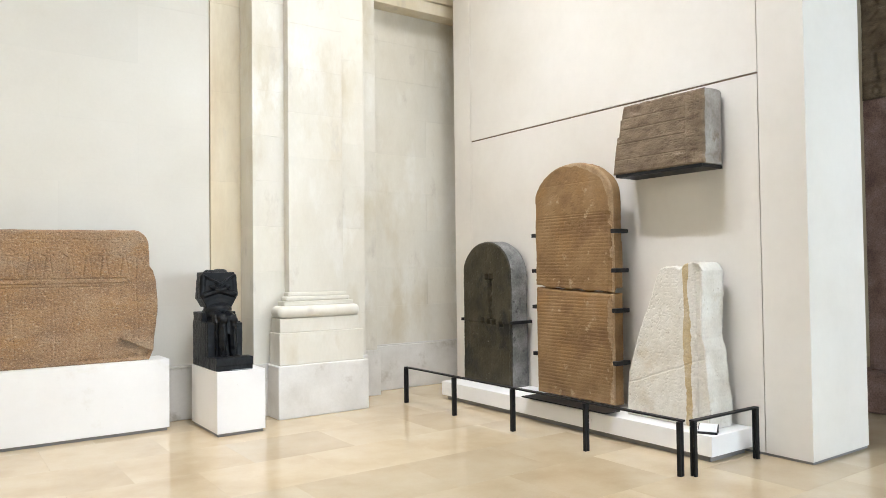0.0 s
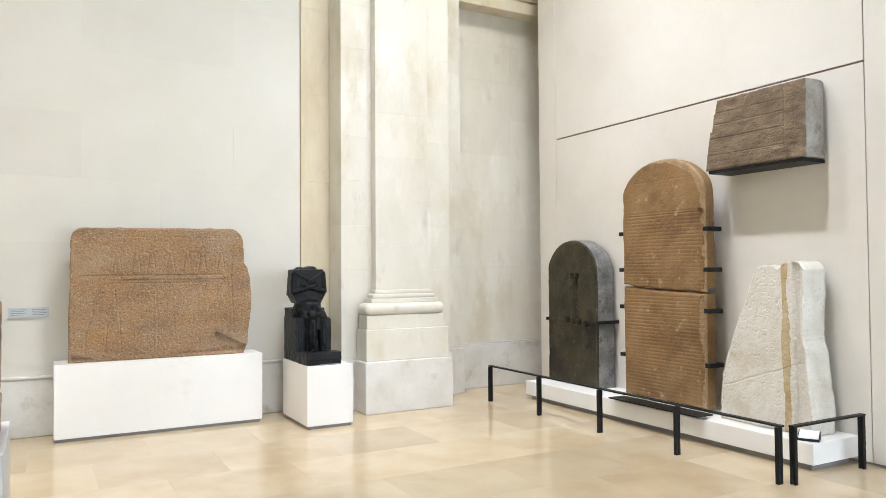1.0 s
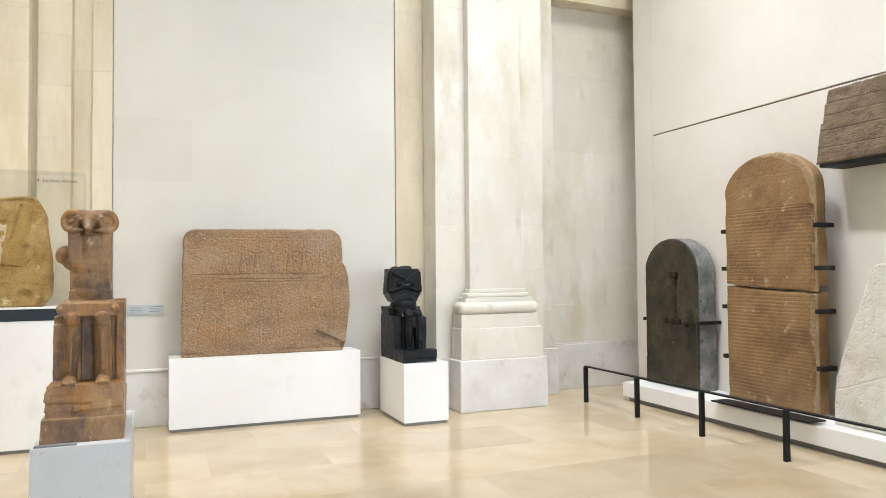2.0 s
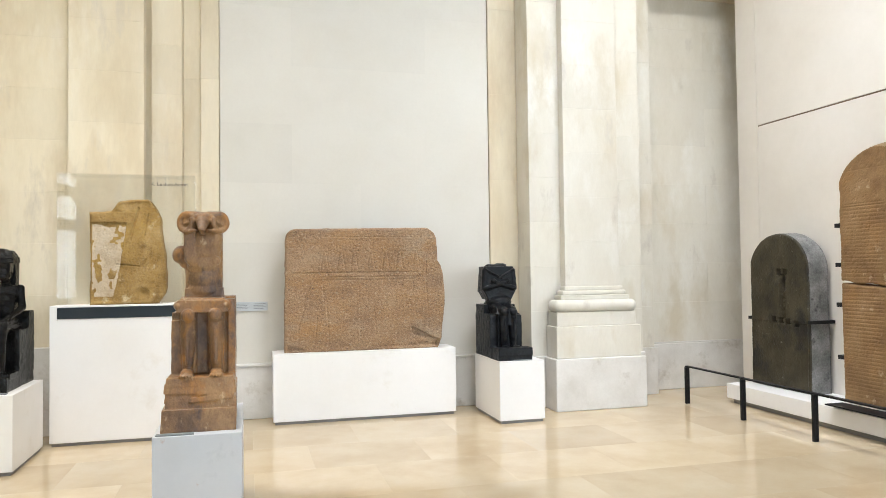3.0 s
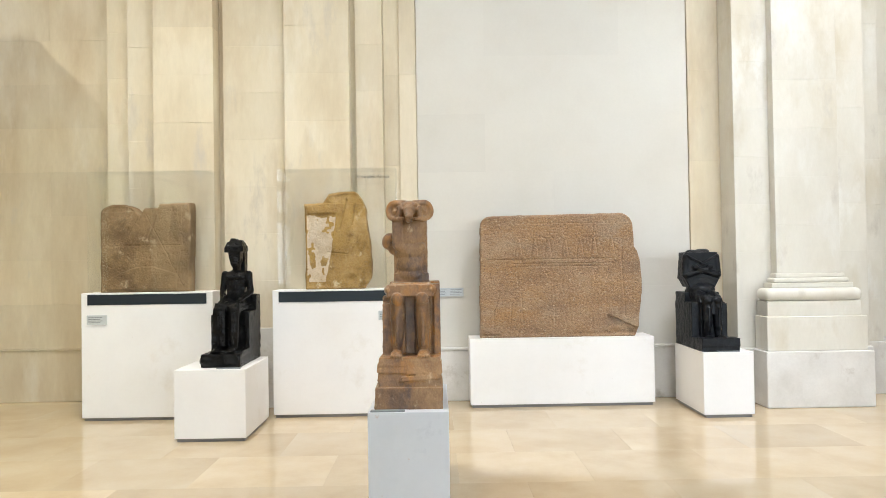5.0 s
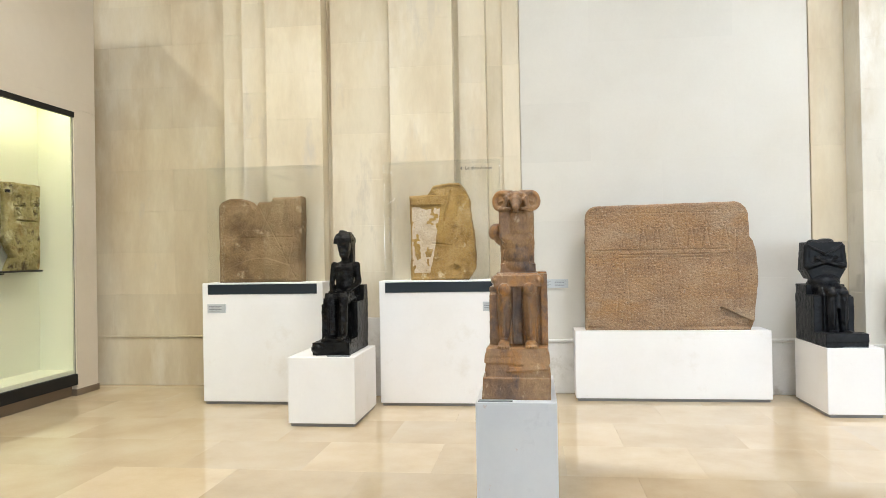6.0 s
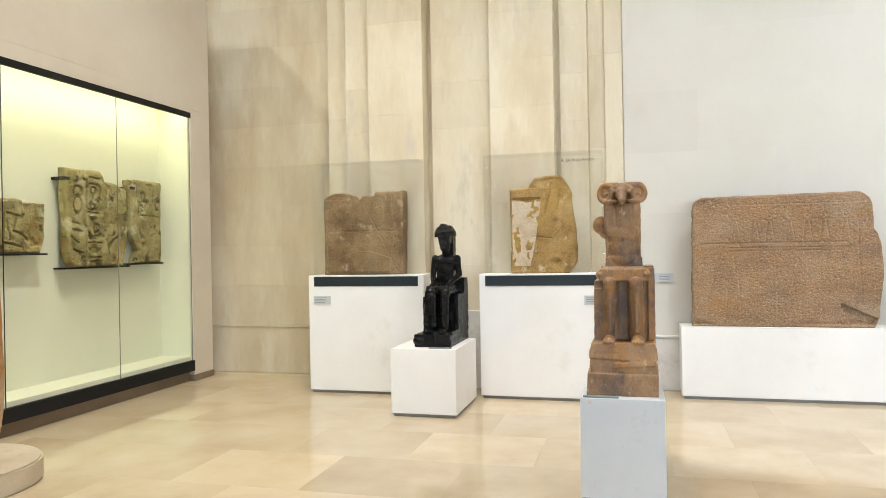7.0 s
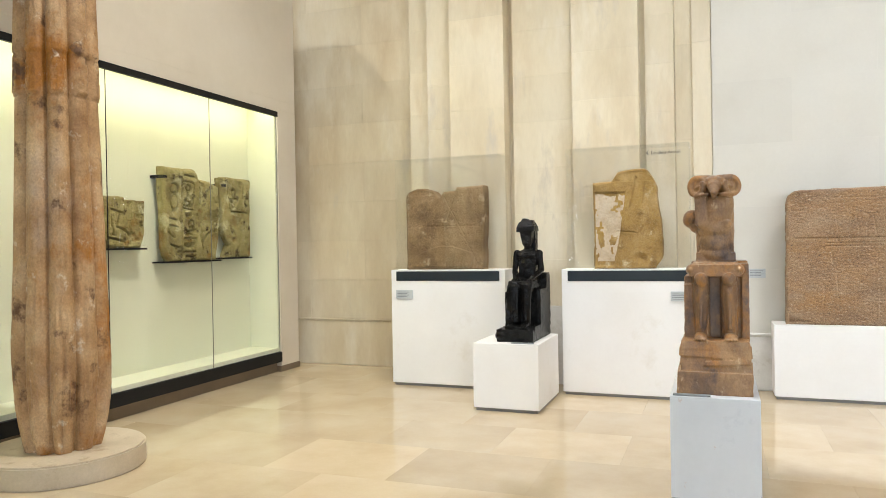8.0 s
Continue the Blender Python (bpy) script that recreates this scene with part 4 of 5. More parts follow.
def vit_slab(wide, high, thick, y, z, label, seed, signs, **kw):
    def carve(x, zz, u, v):
        dents = np.clip(lattice_noise(x, zz, 9, seed + 3) * lattice_noise(x, zz, 22, seed + 4) - 0.36, 0, 1)
        return 0.058 * signs(x, zz) + 0.06 * dents + 0.055 * np.clip(rough_field(x, zz, seed + 2), -1, 1)

    me = slab("wall_relief", wide, high, thick, GREENISH, nx=210, nz=230, seed=seed, rough=0.02, carve=carve, pits=0.006, ragged=0.016, **kw)
    ob = stand(me, (VB + 0.05 + thick, y, z), 90, label, "relief", group="reliefs in the vitrine")
    s_ = thing("steel_support", (VB, y, z), "thin black steel shelf holding a relief", "bracket")
    part("shelf", box(0.0, 0.06 + thick, -wide / 2 - 0.01, wide / 2 + 0.01, -0.018, -0.001), BLACKMETAL, s_)
    part("clip", box(0.0, 0.06 + thick, -wide / 2 - 0.02, -wide / 2 + 0.04, high * 0.88, high * 0.88 + 0.03), BLACKMETAL, s_)
    return ob


vit_slab(0.86, 0.95, 0.10, 6.88, 1.36, "olive limestone relief with deep hieroglyph columns", 81, king_signs, top=lambda u: 1 - 0.10 * np.clip((u - 0.55) / 0.06, 0, 1) - 0.05 * np.clip((u - 0.8) / 0.2, 0, 1), left=lambda v: 0.05 * (1 - v) ** 2 + 0.06 * np.clip(1 - v / 0.15, 0, 1) ** 2, right=lambda v: -0.05 * np.clip(1 - v / 0.4, 0, 1))
vit_slab(0.50, 0.90, 0.10, 7.63, 1.38, "olive limestone relief fragment with eroded signs", 85, worn_signs, left=lambda v: 0.13 * np.clip(1 - np.abs(v - 0.15) / 0.25, 0, 1) - 0.03 * v)
vit_slab(0.95, 0.48, 0.10, 5.72, 1.50, "low olive limestone relief fragment", 89, crown_sign, right=lambda v: -0.06 * np.clip(1 - v / 0.3, 0, 1), top=lambda u: 1 - 0.06 * (u > 0.72))

# ---- barrier ----
rail = thing("barrier_rail", (0.885, 5.88, 0), "low black steel barrier rail in front of the steles", "barrier")
for y in (1.86, 0.93, 0.0, -0.93, -1.86):
    for dx in (-0.012, 0.012):
        part("post", box(-0.022 + dx, -0.006 + dx + 0.006, y - 0.016, y + 0.016, 0, 0.395, 0.002, 1), BLACKMETAL, rail)
part("handrail", box(-0.024, 0.024, -1.885, 1.885, 0.396, 0.41, 0.003, 1), BLACKMETAL, rail)
rail = thing("barrier_rail", (1.35, 3.96, 0), "short black steel barrier rail closing the end of the stele row", "barrier")
for x in (-0.40, 0.40):
    for dy in (-0.014, 0.014):
        part("post", box(x - 0.016, x + 0.016, dy - 0.008, dy + 0.008, 0, 0.395, 0.002, 1), BLACKMETAL, rail)
part("handrail", box(-0.42, 0.42, -0.024, 0.024, 0.396, 0.41, 0.003, 1), BLACKMETAL, rail)

# ---- column ----
def column_mesh():
    nz, na, stems = 330, 300, 10
    z = np.linspace(0, TOP - 0.21, nz)[:, None] ** 1.0
    z = np.concatenate([np.linspace(0, 3.4, 280), np.linspace(3.45, TOP - 0.21, nz - 280)])[:, None]
    a = np.linspace(0, 2 * math.pi, na, endpoint=False)[None, :]
    body = 0.289 - 0.022 * z - 0.075 * np.clip(1 - z / 0.6, 0, 1) ** 2 - 0.006 * np.clip(z - 1.0, 0, 9)
    body = np.maximum(body, 0.17)
    ph = np.mod(a * stems / (2 * math.pi) + 0.5, 1.0) - 0.5
    lobes = 0.085 * np.sqrt(np.clip(1 - (1.9 * ph) ** 2, 0, 1)) - 0.055
    lobes = lobes + 0.016 * (np.abs(ph) < 0.26) * ((z > 2.37) & (z < 2.625 - 0.25 * np.abs(ph)))
    signs = glyphs(ph * 0.19, z + 0 * a, 0.045, 97) * (np.abs(ph) < 0.22)
    lobes = lobes - 0.018 * signs * (((z > 2.39) & (z < 2.59)) | ((z > 2.67) & (z < 3.0)))
    lobes = lobes + 0.018 * (z > 2.64) - 0.012 * groove(z - 2.35, 0.012)
    wear = rough_field(a * 1.2 + 0 * z, z * 0.8 + 0 * a, 91)
    r = body + lobes + 0.035 * wear * np.clip(1.6 - z, 0.25, 1) - 0.02 * np.clip(lattice_noise(a * 6, z * 2, 2.2, 95) - 0.62, 0, 1) * np.clip(1.9 - z, 0, 1) * 3
    verts = np.stack([r * np.cos(a), r * np.sin(a), z + 0 * a], -1).reshape(-1, 3)
    faces = [(j * na + i, j * na + (i + 1) % na, (j + 1) * na + (i + 1) % na, (j + 1) * na + i) for j in range(nz - 1) for i in range(na)]
    return from_arrays("column", verts, faces, COLUMNSTONE)


ob = new("column", column_mesh())
ob.matrix_world = pose(-8.21, 4.38, 0.15, 0, 0, -41)
tagged(ob, "brown-pink granite bundle column with lobed stems", "column")
bm = bmesh.new()
bmesh.ops.create_cone(bm, cap_ends=True, segments=96, radius1=0.52, radius2=0.52, depth=0.149)
bmesh.ops.translate(bm, vec=(0, 0, 0.0745), verts=bm.verts)
bmesh.ops.bevel(bm, geom=[e for e in bm.edges if abs(e.verts[0].co.z - e.verts[1].co.z) < 1e-4], offset=0.012, segments=2, affect="EDGES")
ob = solid("column_base", bm, DRUMSTONE, "round beige stone disc base under the column", "column base", "thing", False)
ob.matrix_world = pose(-8.21, 4.38, 0)
far = thing("granite_monument", (5.22, 3.5, 0), "dark red granite monument with carved upper part in the next hall", "monument")
part("base", box(-0.95, 0.9, -1.0, 0.92, 0, 0.42, 0.02), FARGRANITE, far)
part("shaft", box(-0.80, 0.8, -0.9, 0.80, 0.421, 3.25, 0.02), FARGRANITE, far)
me = slab("carved_face", 1.7, 3.0, 1.6, GREYBROWN, carve=lambda x, z, u, v: 0.03 * glyphs(x, z, 0.16, 77), nx=90, nz=140, seed=77)
ob = new("carved_face", me)
ob.parent = far
ob.matrix_basis = pose(-0.80, -0.05, 3.251, 0, 0, -90)


# ---- statues ----
class Figure:
    """Gathers rough solids that a remesh fuses into one carved stone."""

    def __init__(self):
        self.bm = bmesh.new()

    def ell(self, at, r, turn=(0, 0, 0)):
        v = bmesh.ops.create_icosphere(self.bm, subdivisions=3, radius=1)["verts"]
        bmesh.ops.transform(self.bm, matrix=pose(*at, *turn) @ Matrix.Diagonal((*r, 1)), verts=v)

    def limb(self, p, q, r1, r2, flat=1.0):
        d = Vector(q) - Vector(p)
        v = bmesh.ops.create_cone(self.bm, cap_ends=True, segments=20, radius1=r1, radius2=r2, depth=d.length)["verts"]
        bmesh.ops.transform(self.bm, matrix=Matrix.Translation((Vector(p) + Vector(q)) / 2) @ d.to_track_quat("Z", "Y").to_matrix().to_4x4() @ Matrix.Diagonal((1, flat, 1, 1)), verts=v)
        self.ell(p, (r1, r1, r1))
        self.ell(q, (r2, r2, r2))

    def blk(self, x0, x1, y0, y1, z0, z1, top=(1, 1), lean=(0, 0), turn=(0, 0, 0)):
        """A block whose upper face is scaled by top and shifted by lean."""
        v = bmesh.ops.create_cube(self.bm, size=1)["verts"]
        for w in v:
            up = w.co.z > 0
            w.co.x = w.co.x * (x1 - x0) * (top[0] if up else 1) + (lean[0] if up else 0)
            w.co.y = w.co.y * (y1 - y0) * (top[1] if up else 1) + (lean[1] if up else 0)
            w.co.z *= z1 - z0
        bmesh.ops.transform(self.bm, matrix=pose((x0 + x1) / 2, (y0 + y1) / 2, (z0 + z1) / 2, *turn), verts=v)

    def ring(self, at, big_x, big_z, r, start=0, end=360, turn=(0, 0, 0), taper=0.0):
        steps = 18
        m = pose(*at, *turn)
        pts = []
        for i in range(steps + 1):
            a = radians(start + (end - start) * i / steps)
            pts.append((m @ Vector((big_x * math.cos(a), -0.03 * i / steps, big_z * math.sin(a))), r * (1 - taper * i / steps)))
        for (p, ra), (q, rb) in zip(pts, pts[1:]):
            self.limb(p, q, ra, rb)

    def done(self, name, material, at, turn, label, category, voxel=0.0065, rough=0.008, smooth=2):
        me = mesh_of(name, self.bm, material, True)
        ob = new(name, me)
        ob.matrix_world = pose(*at, 0, 0, turn)
        r = ob.modifiers.new("fuse", "REMESH")
        r.mode, r.voxel_size, r.use_smooth_shade = "VOXEL", voxel, True
        s = ob.modifiers.new("wear", "SMOOTH")
        s.factor, s.iterations = 0.5, smooth
        tex = bpy.data.textures.new(name + "_wear", "CLOUDS")
        tex.noise_scale, tex.noise_depth = 0.06, 4
        d = ob.modifiers.new("chips", "DISPLACE")
        d.texture, d.strength, d.mid_level, d.texture_coords = tex, rough, 0.55, "LOCAL"
        return tagged(ob, label, category)


# ram-headed figure
f = Figure()
f.blk(-0.212, 0.196, -0.31, 0.30, 0.0, 0.128, (0.985, 0.985), (0.004, 0), (0, 0.5, 0.6))
f.blk(-0.190, 0.196, -0.294, 0.30, 0.10, 0.178, (0.985, 0.975), (0.004, 0.004), (0, -3.0, 0.5))
f.blk(-0.186, 0.194, -0.286, 0.30, 0.16, 0.222, (0.985, 0.97), (0.002, 0.006), (0, 1.5, -0.8))
f.blk(-0.190, 0.040, -0.281, 0.30, 0.21, 0.262, (0.97, 0.97), (0.0, 0.006), (0, 2.2, -1.0))
f.blk(-0.020, 0.193, -0.288, 0.30, 0.205, 0.272, (0.98, 0.96), (0, 0.01), (0, -2.4, 1.0))
f.blk(-0.182, 0.190, -0.274, 0.30, 0.25, 0.300, (0.98, 0.965), (0, 0), (0, 0, -0.5))
f.blk(-0.06, 0.185, -0.297, 0.0, 0.168, 0.196, (0.98, 0.99), (0.01, 0.004), (0, -4, 0))
f.blk(-0.165, 0.190, -0.088, 0.29, 0.28, 0.66)
f.blk(-0.13, 0.19, 0.05, 0.29, 0.60, 0.745)
f.blk(-0.168, -0.120, -0.120, 0.28, 0.28, 0.615, (0.96, 1))
f.blk(0.150, 0.192, -0.110, 0.28, 0.28, 0.735, (0.96, 1))
f.blk(-0.028, 0.036, -0.100, 0.1, 0.28, 0.67)
for s, x in ((-1, -0.072), (1, 0.084)):
    f.limb((x + s * 0.002, -0.140, 0.325), (x, -0.15, 0.40), 0.029, 0.034)
    f.limb((x, -0.15, 0.40), (x - 0.002 * s, -0.145, 0.51), 0.034, 0.046)
    f.limb((x - 0.002 * s, -0.145, 0.51), (x - 0.002 * s, -0.155, 0.62), 0.046, 0.043)
    f.ell((x - 0.002 * s, -0.185, 0.645), (0.040, 0.032, 0.042))
    f.blk(x - 0.010, x + 0.008, -0.196, -0.12, 0.36, 0.60, (1.4, 1))
    f.blk(x - 0.046, x + 0.046, -0.12, 0.02, 0.29, 0.66)
    f.ell((x + s * 0.004, -0.190, 0.314), (0.038, 0.080, 0.026))
    for tt in range(5):
        f.ell((x + s * 0.004 + (tt - 2) * 0.0150, -0.262 + 0.005 * abs(tt - 2), 0.307), (0.0075, 0.024, 0.012))
    f.ell((x + s * 0.055, -0.10, 0.70), (0.030, 0.085, 0.032))
f.blk(-0.135, 0.150, -0.185, 0.16, 0.660, 0.733, (0.97, 0.94), (0.0, 0.012))
f.blk(-0.122, 0.138, -0.165, 0.15, 0.70, 0.745, (0.95, 0.9))
f.blk(-0.100, 0.124, -0.050, 0.14, 0.735, 0.80, (0.98, 0.98))
# torso: waist, ribs and chest in one broad shape
f.blk(-0.094, 0.114, -0.020, 0.13, 0.76, 1.00, (1.04, 1.0), (-0.002, 0))
f.ell((0.010, -0.005, 0.79), (0.100, 0.062, 0.055))
f.ell((0.010, -0.010, 0.86), (0.094, 0.062, 0.09))
f.ell((0.008, -0.008, 0.95), (0.102, 0.068, 0.09))
f.ell((-0.045, -0.048, 0.965), (0.048, 0.030, 0.036))
f.ell((0.062, -0.044, 0.965), (0.046, 0.026, 0.036))
f.blk(-0.098, 0.116, -0.010, 0.13, 0.98, 1.15, (0.99, 1))
# broken shoulder stump
f.ell((-0.128, 0.02, 1.005), (0.046, 0.052, 0.055), (0, 20, 0))
f.ell((-0.104, 0.02, 0.965), (0.036, 0.048, 0.055), (0, -25, 0))
# wig: one long lappet, one broken short
f.blk(-0.098, -0.040, -0.072, 0.03, 0.962, 1.15, (1.15, 1.1), (-0.002, 0.0))
f.ell((0.080, -0.020, 1.09), (0.038, 0.045, 0.10))
f.ell((0.086, 0.0, 0.93), (0.032, 0.045, 0.14))
f.ell((0.008, -0.028, 1.08), (0.078, 0.050, 0.080))
f.ell((0.008, -0.020, 1.02), (0.100, 0.058, 0.070))
f.blk(-0.096, 0.112, 0.0, 0.13, 1.08, 1.21, (0.96, 0.9))
# head: broad brow wedge that narrows to the muzzle
f.ell((0.008, 0.005, 1.205), (0.094, 0.10, 0.056))
f.ell((0.008, -0.045, 1.222), (0.060, 0.065, 0.036))
f.limb((0.008, -0.055, 1.212), (0.008, -0.115, 1.185), 0.046, 0.036)
f.limb((0.008, -0.115, 1.185), (0.008, -0.168, 1.150), 0.034, 0.023)
f.ell((0.008, -0.174, 1.146), (0.025, 0.022, 0.017))
f.ell((0.008, -0.145, 1.122), (0.022, 0.040, 0.011))
for s in (-1, 1):
    f.ring((0.008 + s * 0.090, -0.045, 1.193), s * 0.043, 0.050, 0.0205, 140, -200, (0, 0, s * 24), 0.25)
    f.limb((0.008 + s * 0.028, -0.05, 1.240), (0.008 + s * 0.085, -0.045, 1.244), 0.022, 0.019)
    f.limb((0.008 + s * 0.098, -0.070, 1.140), (0.008 + s * 0.035, -0.118, 1.142), 0.017, 0.010)
    f.ell((0.008 + s * 0.084, -0.040, 1.190), (0.048, 0.030, 0.050), (0, s * 8, s * 24))
    f.ell((0.008 + s * 0.088, -0.068, 1.190), (0.028, 0.010, 0.008), (0, s * 14, s * 24))
    f.ell((0.008 + s * 0.040, -0.090, 1.200), (0.013, 0.013, 0.011))
f.done("ram_headed_statue", BROWNSTONE, (-4.035, 5.33, 0.603), 0, "brown sandstone seated ram-headed statue, one arm broken off", "statue", 0.0042, 0.006, 5)

# small king
f = Figure()
f.blk(-0.175, 0.16, -0.35, 0.36, 0.0, 0.110, (1, 1), (0, 0), (0, 0, 0))
f.blk(-0.11, 0.165, -0.29, 0.36, 0.09, 0.13)
f.ell((-0.13, -0.30, 0.055), (0.07, 0.07, 0.055))
f.blk(-0.165, 0.165, -0.03, 0.36, 0.11, 0.43)
f.blk(-0.165, -0.12, -0.09, 0.2, 0.11, 0.415)
f.blk(0.125, 0.165, -0.06, 0.36, 0.11, 0.44)
f.blk(-0.150, 0.165, 0.19, 0.36, 0.40, 0.575, (1, 0.9))
f.blk(-0.030, 0.060, 0.22, 0.33, 0.5, 1.0, (0.9, 1))
f.blk(-0.02, 0.02, -0.10, 0.1, 0.11, 0.42)
for s in (-1, 1):
    x = s * 0.062
    f.limb((x, -0.17, 0.15), (x, -0.185, 0.28), 0.034, 0.044)
    f.limb((x, -0.185, 0.28), (x, -0.180, 0.43), 0.046, 0.046)
    f.blk(x - 0.010, x + 0.010, -0.236, -0.15, 0.17, 0.42)
    f.ell((x, -0.245, 0.136), (0.034, 0.080, 0.026))
    for tt in range(5):
        f.ell((x + (tt - 2) * 0.013, -0.318, 0.130), (0.0065, 0.022, 0.010))
    f.limb((x, -0.17, 0.455), (x * 0.9, 0.17, 0.47), 0.054, 0.066)
    f.limb((s * 0.108, 0.165, 0.755), (s * 0.128, 0.150, 0.60), 0.033, 0.028)
    f.limb((s * 0.128, 0.150, 0.60), (s * 0.080, -0.03, 0.535), 0.028, 0.022)
    f.ell((s * 0.072, -0.085, 0.525), (0.026, 0.05, 0.014))
f.blk(-0.125, -0.010, -0.220, 0.05, 0.16, 0.475, (0.9, 1.0), (-0.004, 0.010), (0, 2, 4))
f.ell((-0.07, -0.205, 0.33), (0.045, 0.030, 0.09), (0, 0, 10))
f.blk(-0.112, 0.115, -0.19, 0.18, 0.45, 0.515, (0.94, 0.92))
f.ell((0, 0.160, 0.57), (0.082, 0.066, 0.09))
f.ell((0, 0.160, 0.66), (0.086, 0.066, 0.11))
f.ell((0, 0.165, 0.735), (0.104, 0.070, 0.062))
f.blk(-0.10, 0.10, 0.12, 0.24, 0.70, 0.778, (0.86, 0.8))
f.ell((-0.042, 0.108, 0.728), (0.040, 0.018, 0.026))
f.ell((0.042, 0.108, 0.728), (0.040, 0.018, 0.026))
f.blk(-0.074, 0.074, 0.105, 0.22, 0.52, 0.75, (1.25, 1.0))
f.limb((0, 0.170, 0.77), (0, 0.160, 0.84), 0.040, 0.036)
f.ell((0, 0.128, 0.868), (0.052, 0.062, 0.066))
f.ell((0, 0.080, 0.845), (0.030, 0.020, 0.022))
f.blk(-0.050, 0.050, 0.085, 0.20, 0.88, 0.955, (1.12, 1.05))
f.ell((0, 0.078, 0.872), (0.009, 0.014, 0.017))
f.ell((0, 0.086, 0.840), (0.017, 0.010, 0.006))
for s in (-1, 1):
    f.ell((s * 0.020, 0.084, 0.890), (0.012, 0.008, 0.0055))
    f.ell((s * 0.050, 0.145, 0.872), (0.009, 0.016, 0.026))
# headdress: broad at the brim, broken to a ragged peak
f.blk(-0.090, 0.086, 0.066, 0.25, 0.952, 1.000, (0.97, 0.97), (0, 0.004), (0, -3, 0))
f.blk(-0.086, 0.082, 0.072, 0.25, 0.990, 1.040, (0.78, 0.8), (-0.004, 0.004), (0, 2, 0))
f.blk(-0.055, 0.040, 0.09, 0.22, 1.025, 1.072, (0.45, 0.7), (-0.010, 0))
f.blk(0.000, 0.068, 0.09, 0.22, 1.02, 1.055, (0.7, 0.7))
bmesh.ops.scale(f.bm, vec=(1.0, 1.0, 1.04), verts=f.bm.verts)
f.done("seated_statue", BLACKSTONE, (-5.70, 7.25, 0.60), 0, "small black stone seated figure with a flat broken headdress", "statue", 0.0045, 0.012, 2)

# headless figure
f = Figure()
f.blk(-0.175, 0.175, -0.36, 0.38, 0.0, 0.11)
f.blk(-0.175, 0.178, -0.365, -0.22, 0.05, 0.125)
f.blk(-0.175, 0.175, -0.03, 0.38, 0.1, 0.44)
f.blk(-0.17, 0.17, 0.10, 0.38, 0.40, 0.53)
f.blk(-0.172, -0.105, -0.085, 0.1, 0.1, 0.44)
f.blk(0.115, 0.172, -0.085, 0.1, 0.1, 0.43)
for s in (-1, 1):
    x = s * 0.048
    f.limb((x, -0.165, 0.14), (x, -0.172, 0.22), 0.026, 0.034)
    f.limb((x, -0.172, 0.22), (x, -0.165, 0.34), 0.036, 0.041)
    f.limb((x, -0.165, 0.34), (x, -0.165, 0.44), 0.041, 0.038)
    f.blk(x - 0.007, x + 0.007, -0.216, -0.13, 0.18, 0.40, (1.4, 1))
    f.ell((x + s * 0.010, -0.245, 0.120), (0.032, 0.078, 0.022))
    for tt in range(5):
        f.ell((x + s * 0.010 + (tt - 2) * 0.013, -0.315, 0.114), (0.0062, 0.022, 0.009))
    f.ell((x, -0.185, 0.462), (0.040, 0.030, 0.034))
    f.limb((x, -0.150, 0.478), (x * 1.4, 0.2, 0.520), 0.044, 0.068)
f.blk(-0.100, 0.100, -0.125, 0.1, 0.11, 0.44, (1, 1))
f.blk(-0.112, 0.112, -0.150, 0.18, 0.44, 0.515, (0.94, 0.8), (0, 0.02))
f.blk(-0.030, 0.030, -0.190, 0.05, 0.33, 0.500, (1.2, 1))
f.blk(-0.062, 0.062, -0.150, 0.0, 0.11, 0.45)
f.ell((0, 0.14, 0.555), (0.138, 0.15, 0.075))
f.blk(-0.125, 0.125, 0.08, 0.30, 0.58, 0.67, (1.36, 1.05))
f.blk(-0.172, 0.172, 0.075, 0.31, 0.66, 0.925, (0.92, 0.85))
for s in (-1, 1):
    f.limb((s * 0.163, 0.10, 0.70), (s * 0.150, 0.115, 0.88), 0.030, 0.034)
    f.limb((s * 0.150, 0.085, 0.895), (-s * 0.012, 0.062, 0.805), 0.011, 0.011)
    f.limb((s * 0.150, 0.075, 0.70), (-s * 0.04, 0.055, 0.755), 0.026, 0.022)
    f.ell((-s * 0.075, 0.055, 0.778), (0.032, 0.022, 0.024))
f.limb((-0.02, 0.05, 0.80), (0.10, 0.065, 0.86), 0.008, 0.008)
f.limb((0.02, 0.05, 0.80), (-0.10, 0.065, 0.86), 0.008, 0.008)
f.blk(-0.13, 0.12, 0.11, 0.30, 0.91, 0.945, (0.6, 0.7))
f.ell((0.04, 0.19, 0.935), (0.07, 0.06, 0.025))
f.ell((-0.07, 0.19, 0.93), (0.05, 0.05, 0.022))
f.done("headless_statue", BLUEBLACK, (-1.25, 7.75, 0.60), 0, "headless blue-black stone seated figure with crossed arms", "statue", 0.0045, 0.009, 3)

for x, y, z in ((-4.16, 4.975, 0.604), (-5.62, 6.84, 0.601), (-1.19, 7.385, 0.601)):
    s = thing("caption_plate", (x, y, z), "small dark caption plate lying on the plinth edge", "label", "caption plates")
    part("plate", box(-0.10, 0.10, -0.02, 0.02, 0, 0.008, 0.001, 1), LABELINK, s)

# wall label beside the red slab and the stele labels
s = thing("wall_label", (-3.74, 8.425, 1.10), "narrow grey text label on the pale wall", "label")
part("panel", box(-0.17, 0.16, -0.012, 0, 0, 0.09, 0.001, 1), LABELGREY, s)
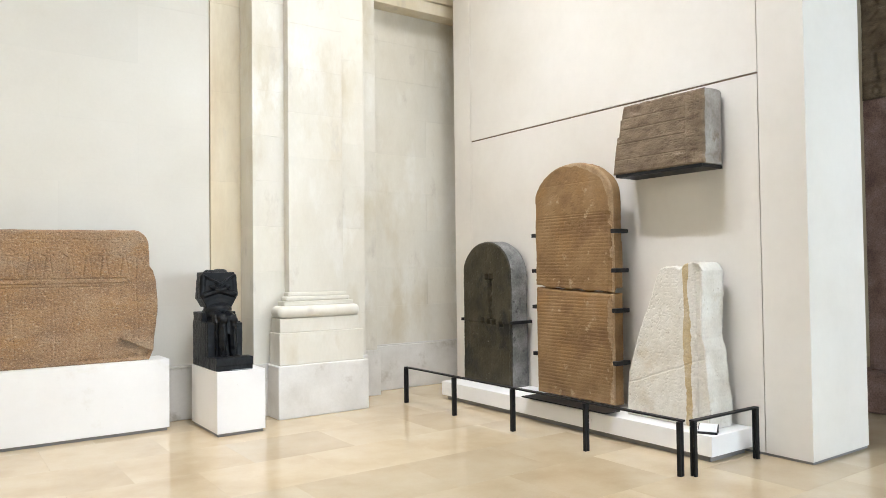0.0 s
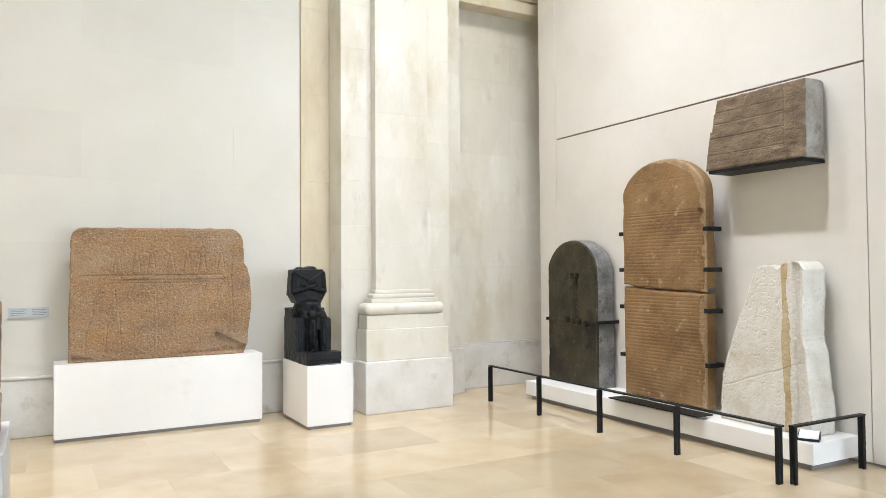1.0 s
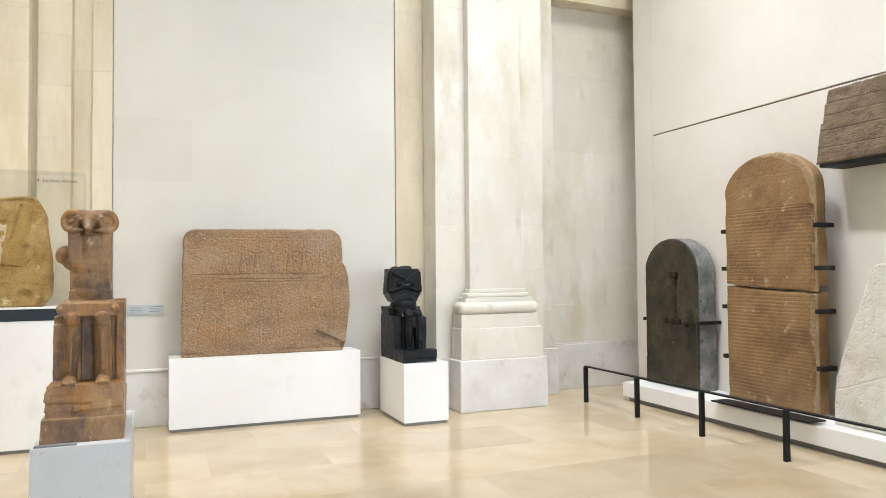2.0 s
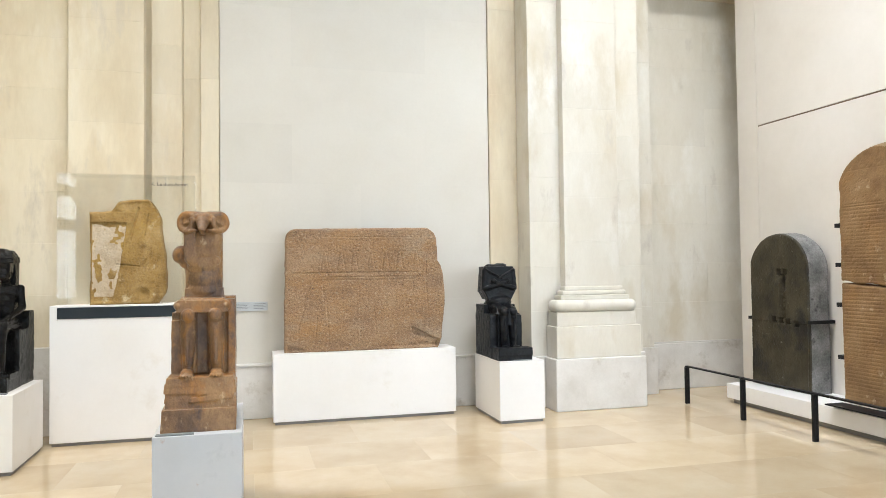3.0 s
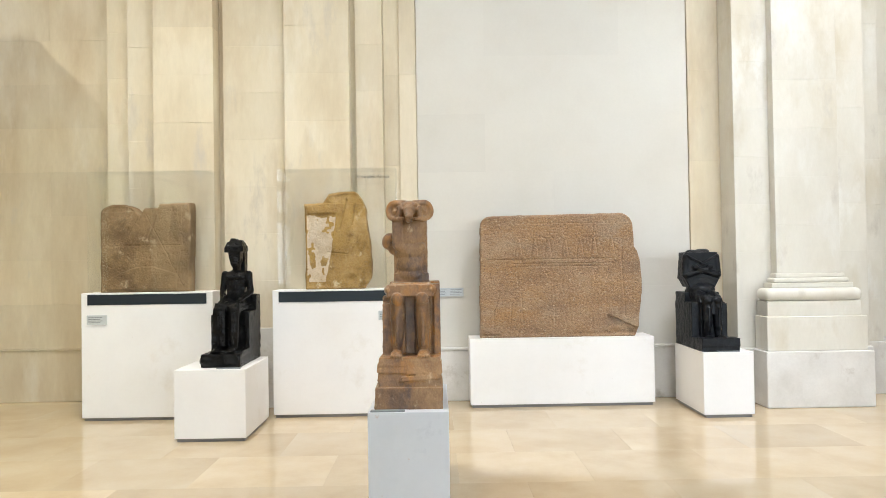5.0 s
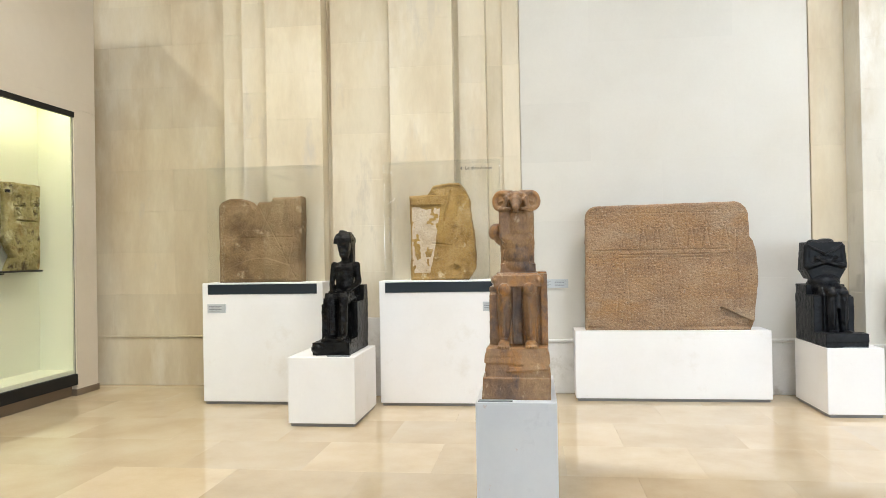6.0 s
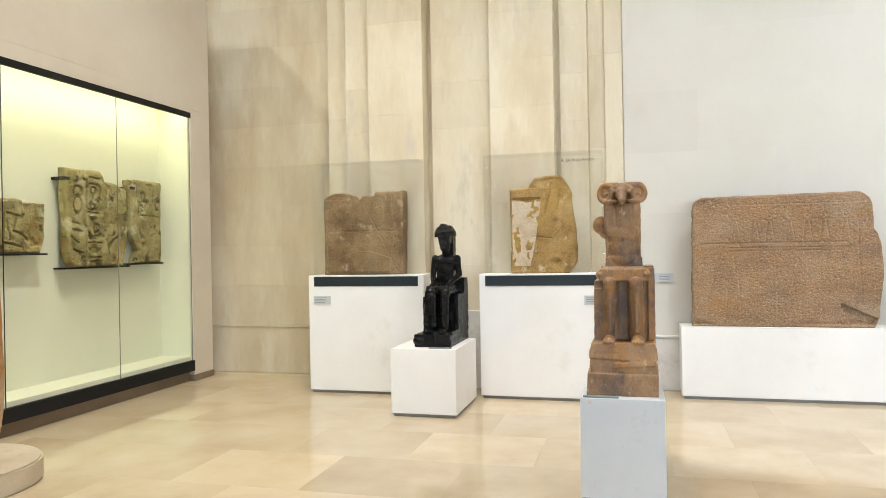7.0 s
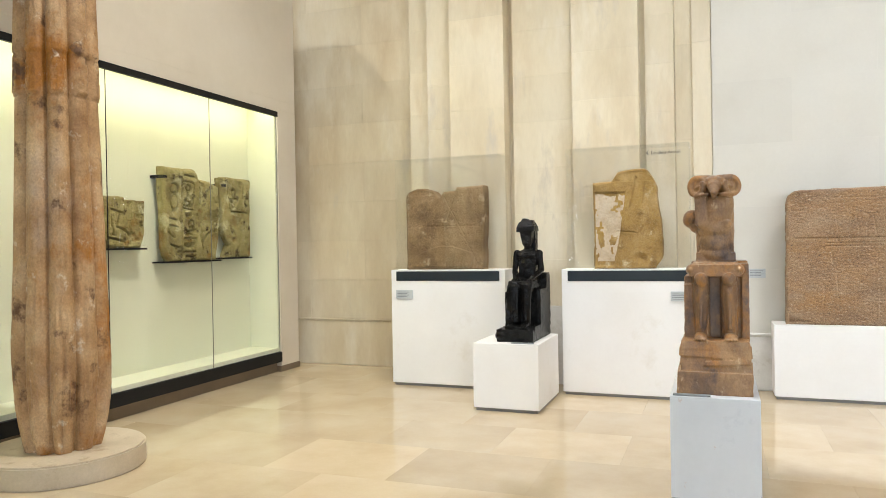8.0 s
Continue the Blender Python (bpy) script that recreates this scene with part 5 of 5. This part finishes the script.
for r in range(4):
    for a, b in ((-0.15, -0.02), (0.02, 0.14)):
        part("text_bar", box(a, b - 0.02 * (r % 2), -0.0135, -0.0125, 0.068 - 0.016 * r, 0.073 - 0.016 * r), LABELINK, s)
s = thing("label_panel", (1.34, 5.62, 0.237), "long dark caption panel leaning in front of the tall stele", "label", turn=-90)
part("panel", box(-0.55, 0.55, -0.10, 0.10, 0, 0.012, 0.002, 1), BLACKMETAL, s)
part("foot", box(-0.4, 0.4, 0.05, 0.09, -0.026, -0.001, 0.002, 1), BLACKMETAL, s)
s = thing("caption_card", (1.43, 4.17, 0.2105), "small white caption card on a sloping black stand", "label", turn=-62)
wedge = box(-0.075, 0.075, -0.06, 0.06, 0, 0.012, 0.002, 1)
for v_ in wedge.verts:
    if v_.co.z > 0.006:
        v_.co.z += max(0.0, v_.co.y + 0.06) * 0.42
part("stand", wedge, BLACKMETAL, s)
card = box(-0.068, 0.068, -0.055, 0.055, 0.0, 0.003)
bmesh.ops.transform(card, matrix=pose(0, 0, 0.0395, 22.8, 0, 0), verts=card.verts)
part("card", card, CARD, s)

# inscription painted on the pier
sign = thing("wall_inscription", (-4.675, 8.1985, 2.345), "small dark painted inscription on the stone pier", "inscription")
at_x = 0.0
for word in ("4.", "Le", "dieu", "Amon"):
    cu = bpy.data.curves.new("word", "FONT")
    cu.body, cu.size, cu.extrude, cu.align_x = word, 0.05, 0.0004, "LEFT"
    tmp = bpy.data.objects.new("word_source", cu)
    scene.collection.objects.link(tmp)
    bpy.context.view_layer.update()
    me = bpy.data.meshes.new_from_object(tmp.evaluated_get(bpy.context.evaluated_depsgraph_get()))
    wide = tmp.dimensions.x
    bpy.data.objects.remove(tmp)
    me.materials.clear()
    me.materials.append(INK)
    ob = new("word", me)
    ob.parent = sign
    ob.matrix_basis = pose(at_x, 0, 0, 90, 0, 0)
    at_x += wide + 0.018
# ---- floor slabs ----
slab_w, slab_d = 0.905, 0.755
row = 0
y = 4.80 - slab_d * 12
shared = {}
while y < Y1 - 0.45:
    x = -6.90 - slab_w * 7 + (slab_w / 2 if row % 2 else 0)
    while x < 5.0:
        if "t" not in shared:
            shared["t"] = mesh_of("floor_slab", box(-slab_w / 2 + 0.0004, slab_w / 2 - 0.0004, -slab_d / 2 + 0.0004, slab_d / 2 - 0.0004, -0.02, 0), FLOORSTONE)
        ob = new("floor_slab", shared["t"])
        ob.location = (x + slab_w / 2, y + slab_d / 2, 0)
        ob.parent = floor_ob
        x += slab_w
    y += slab_d
    row += 1
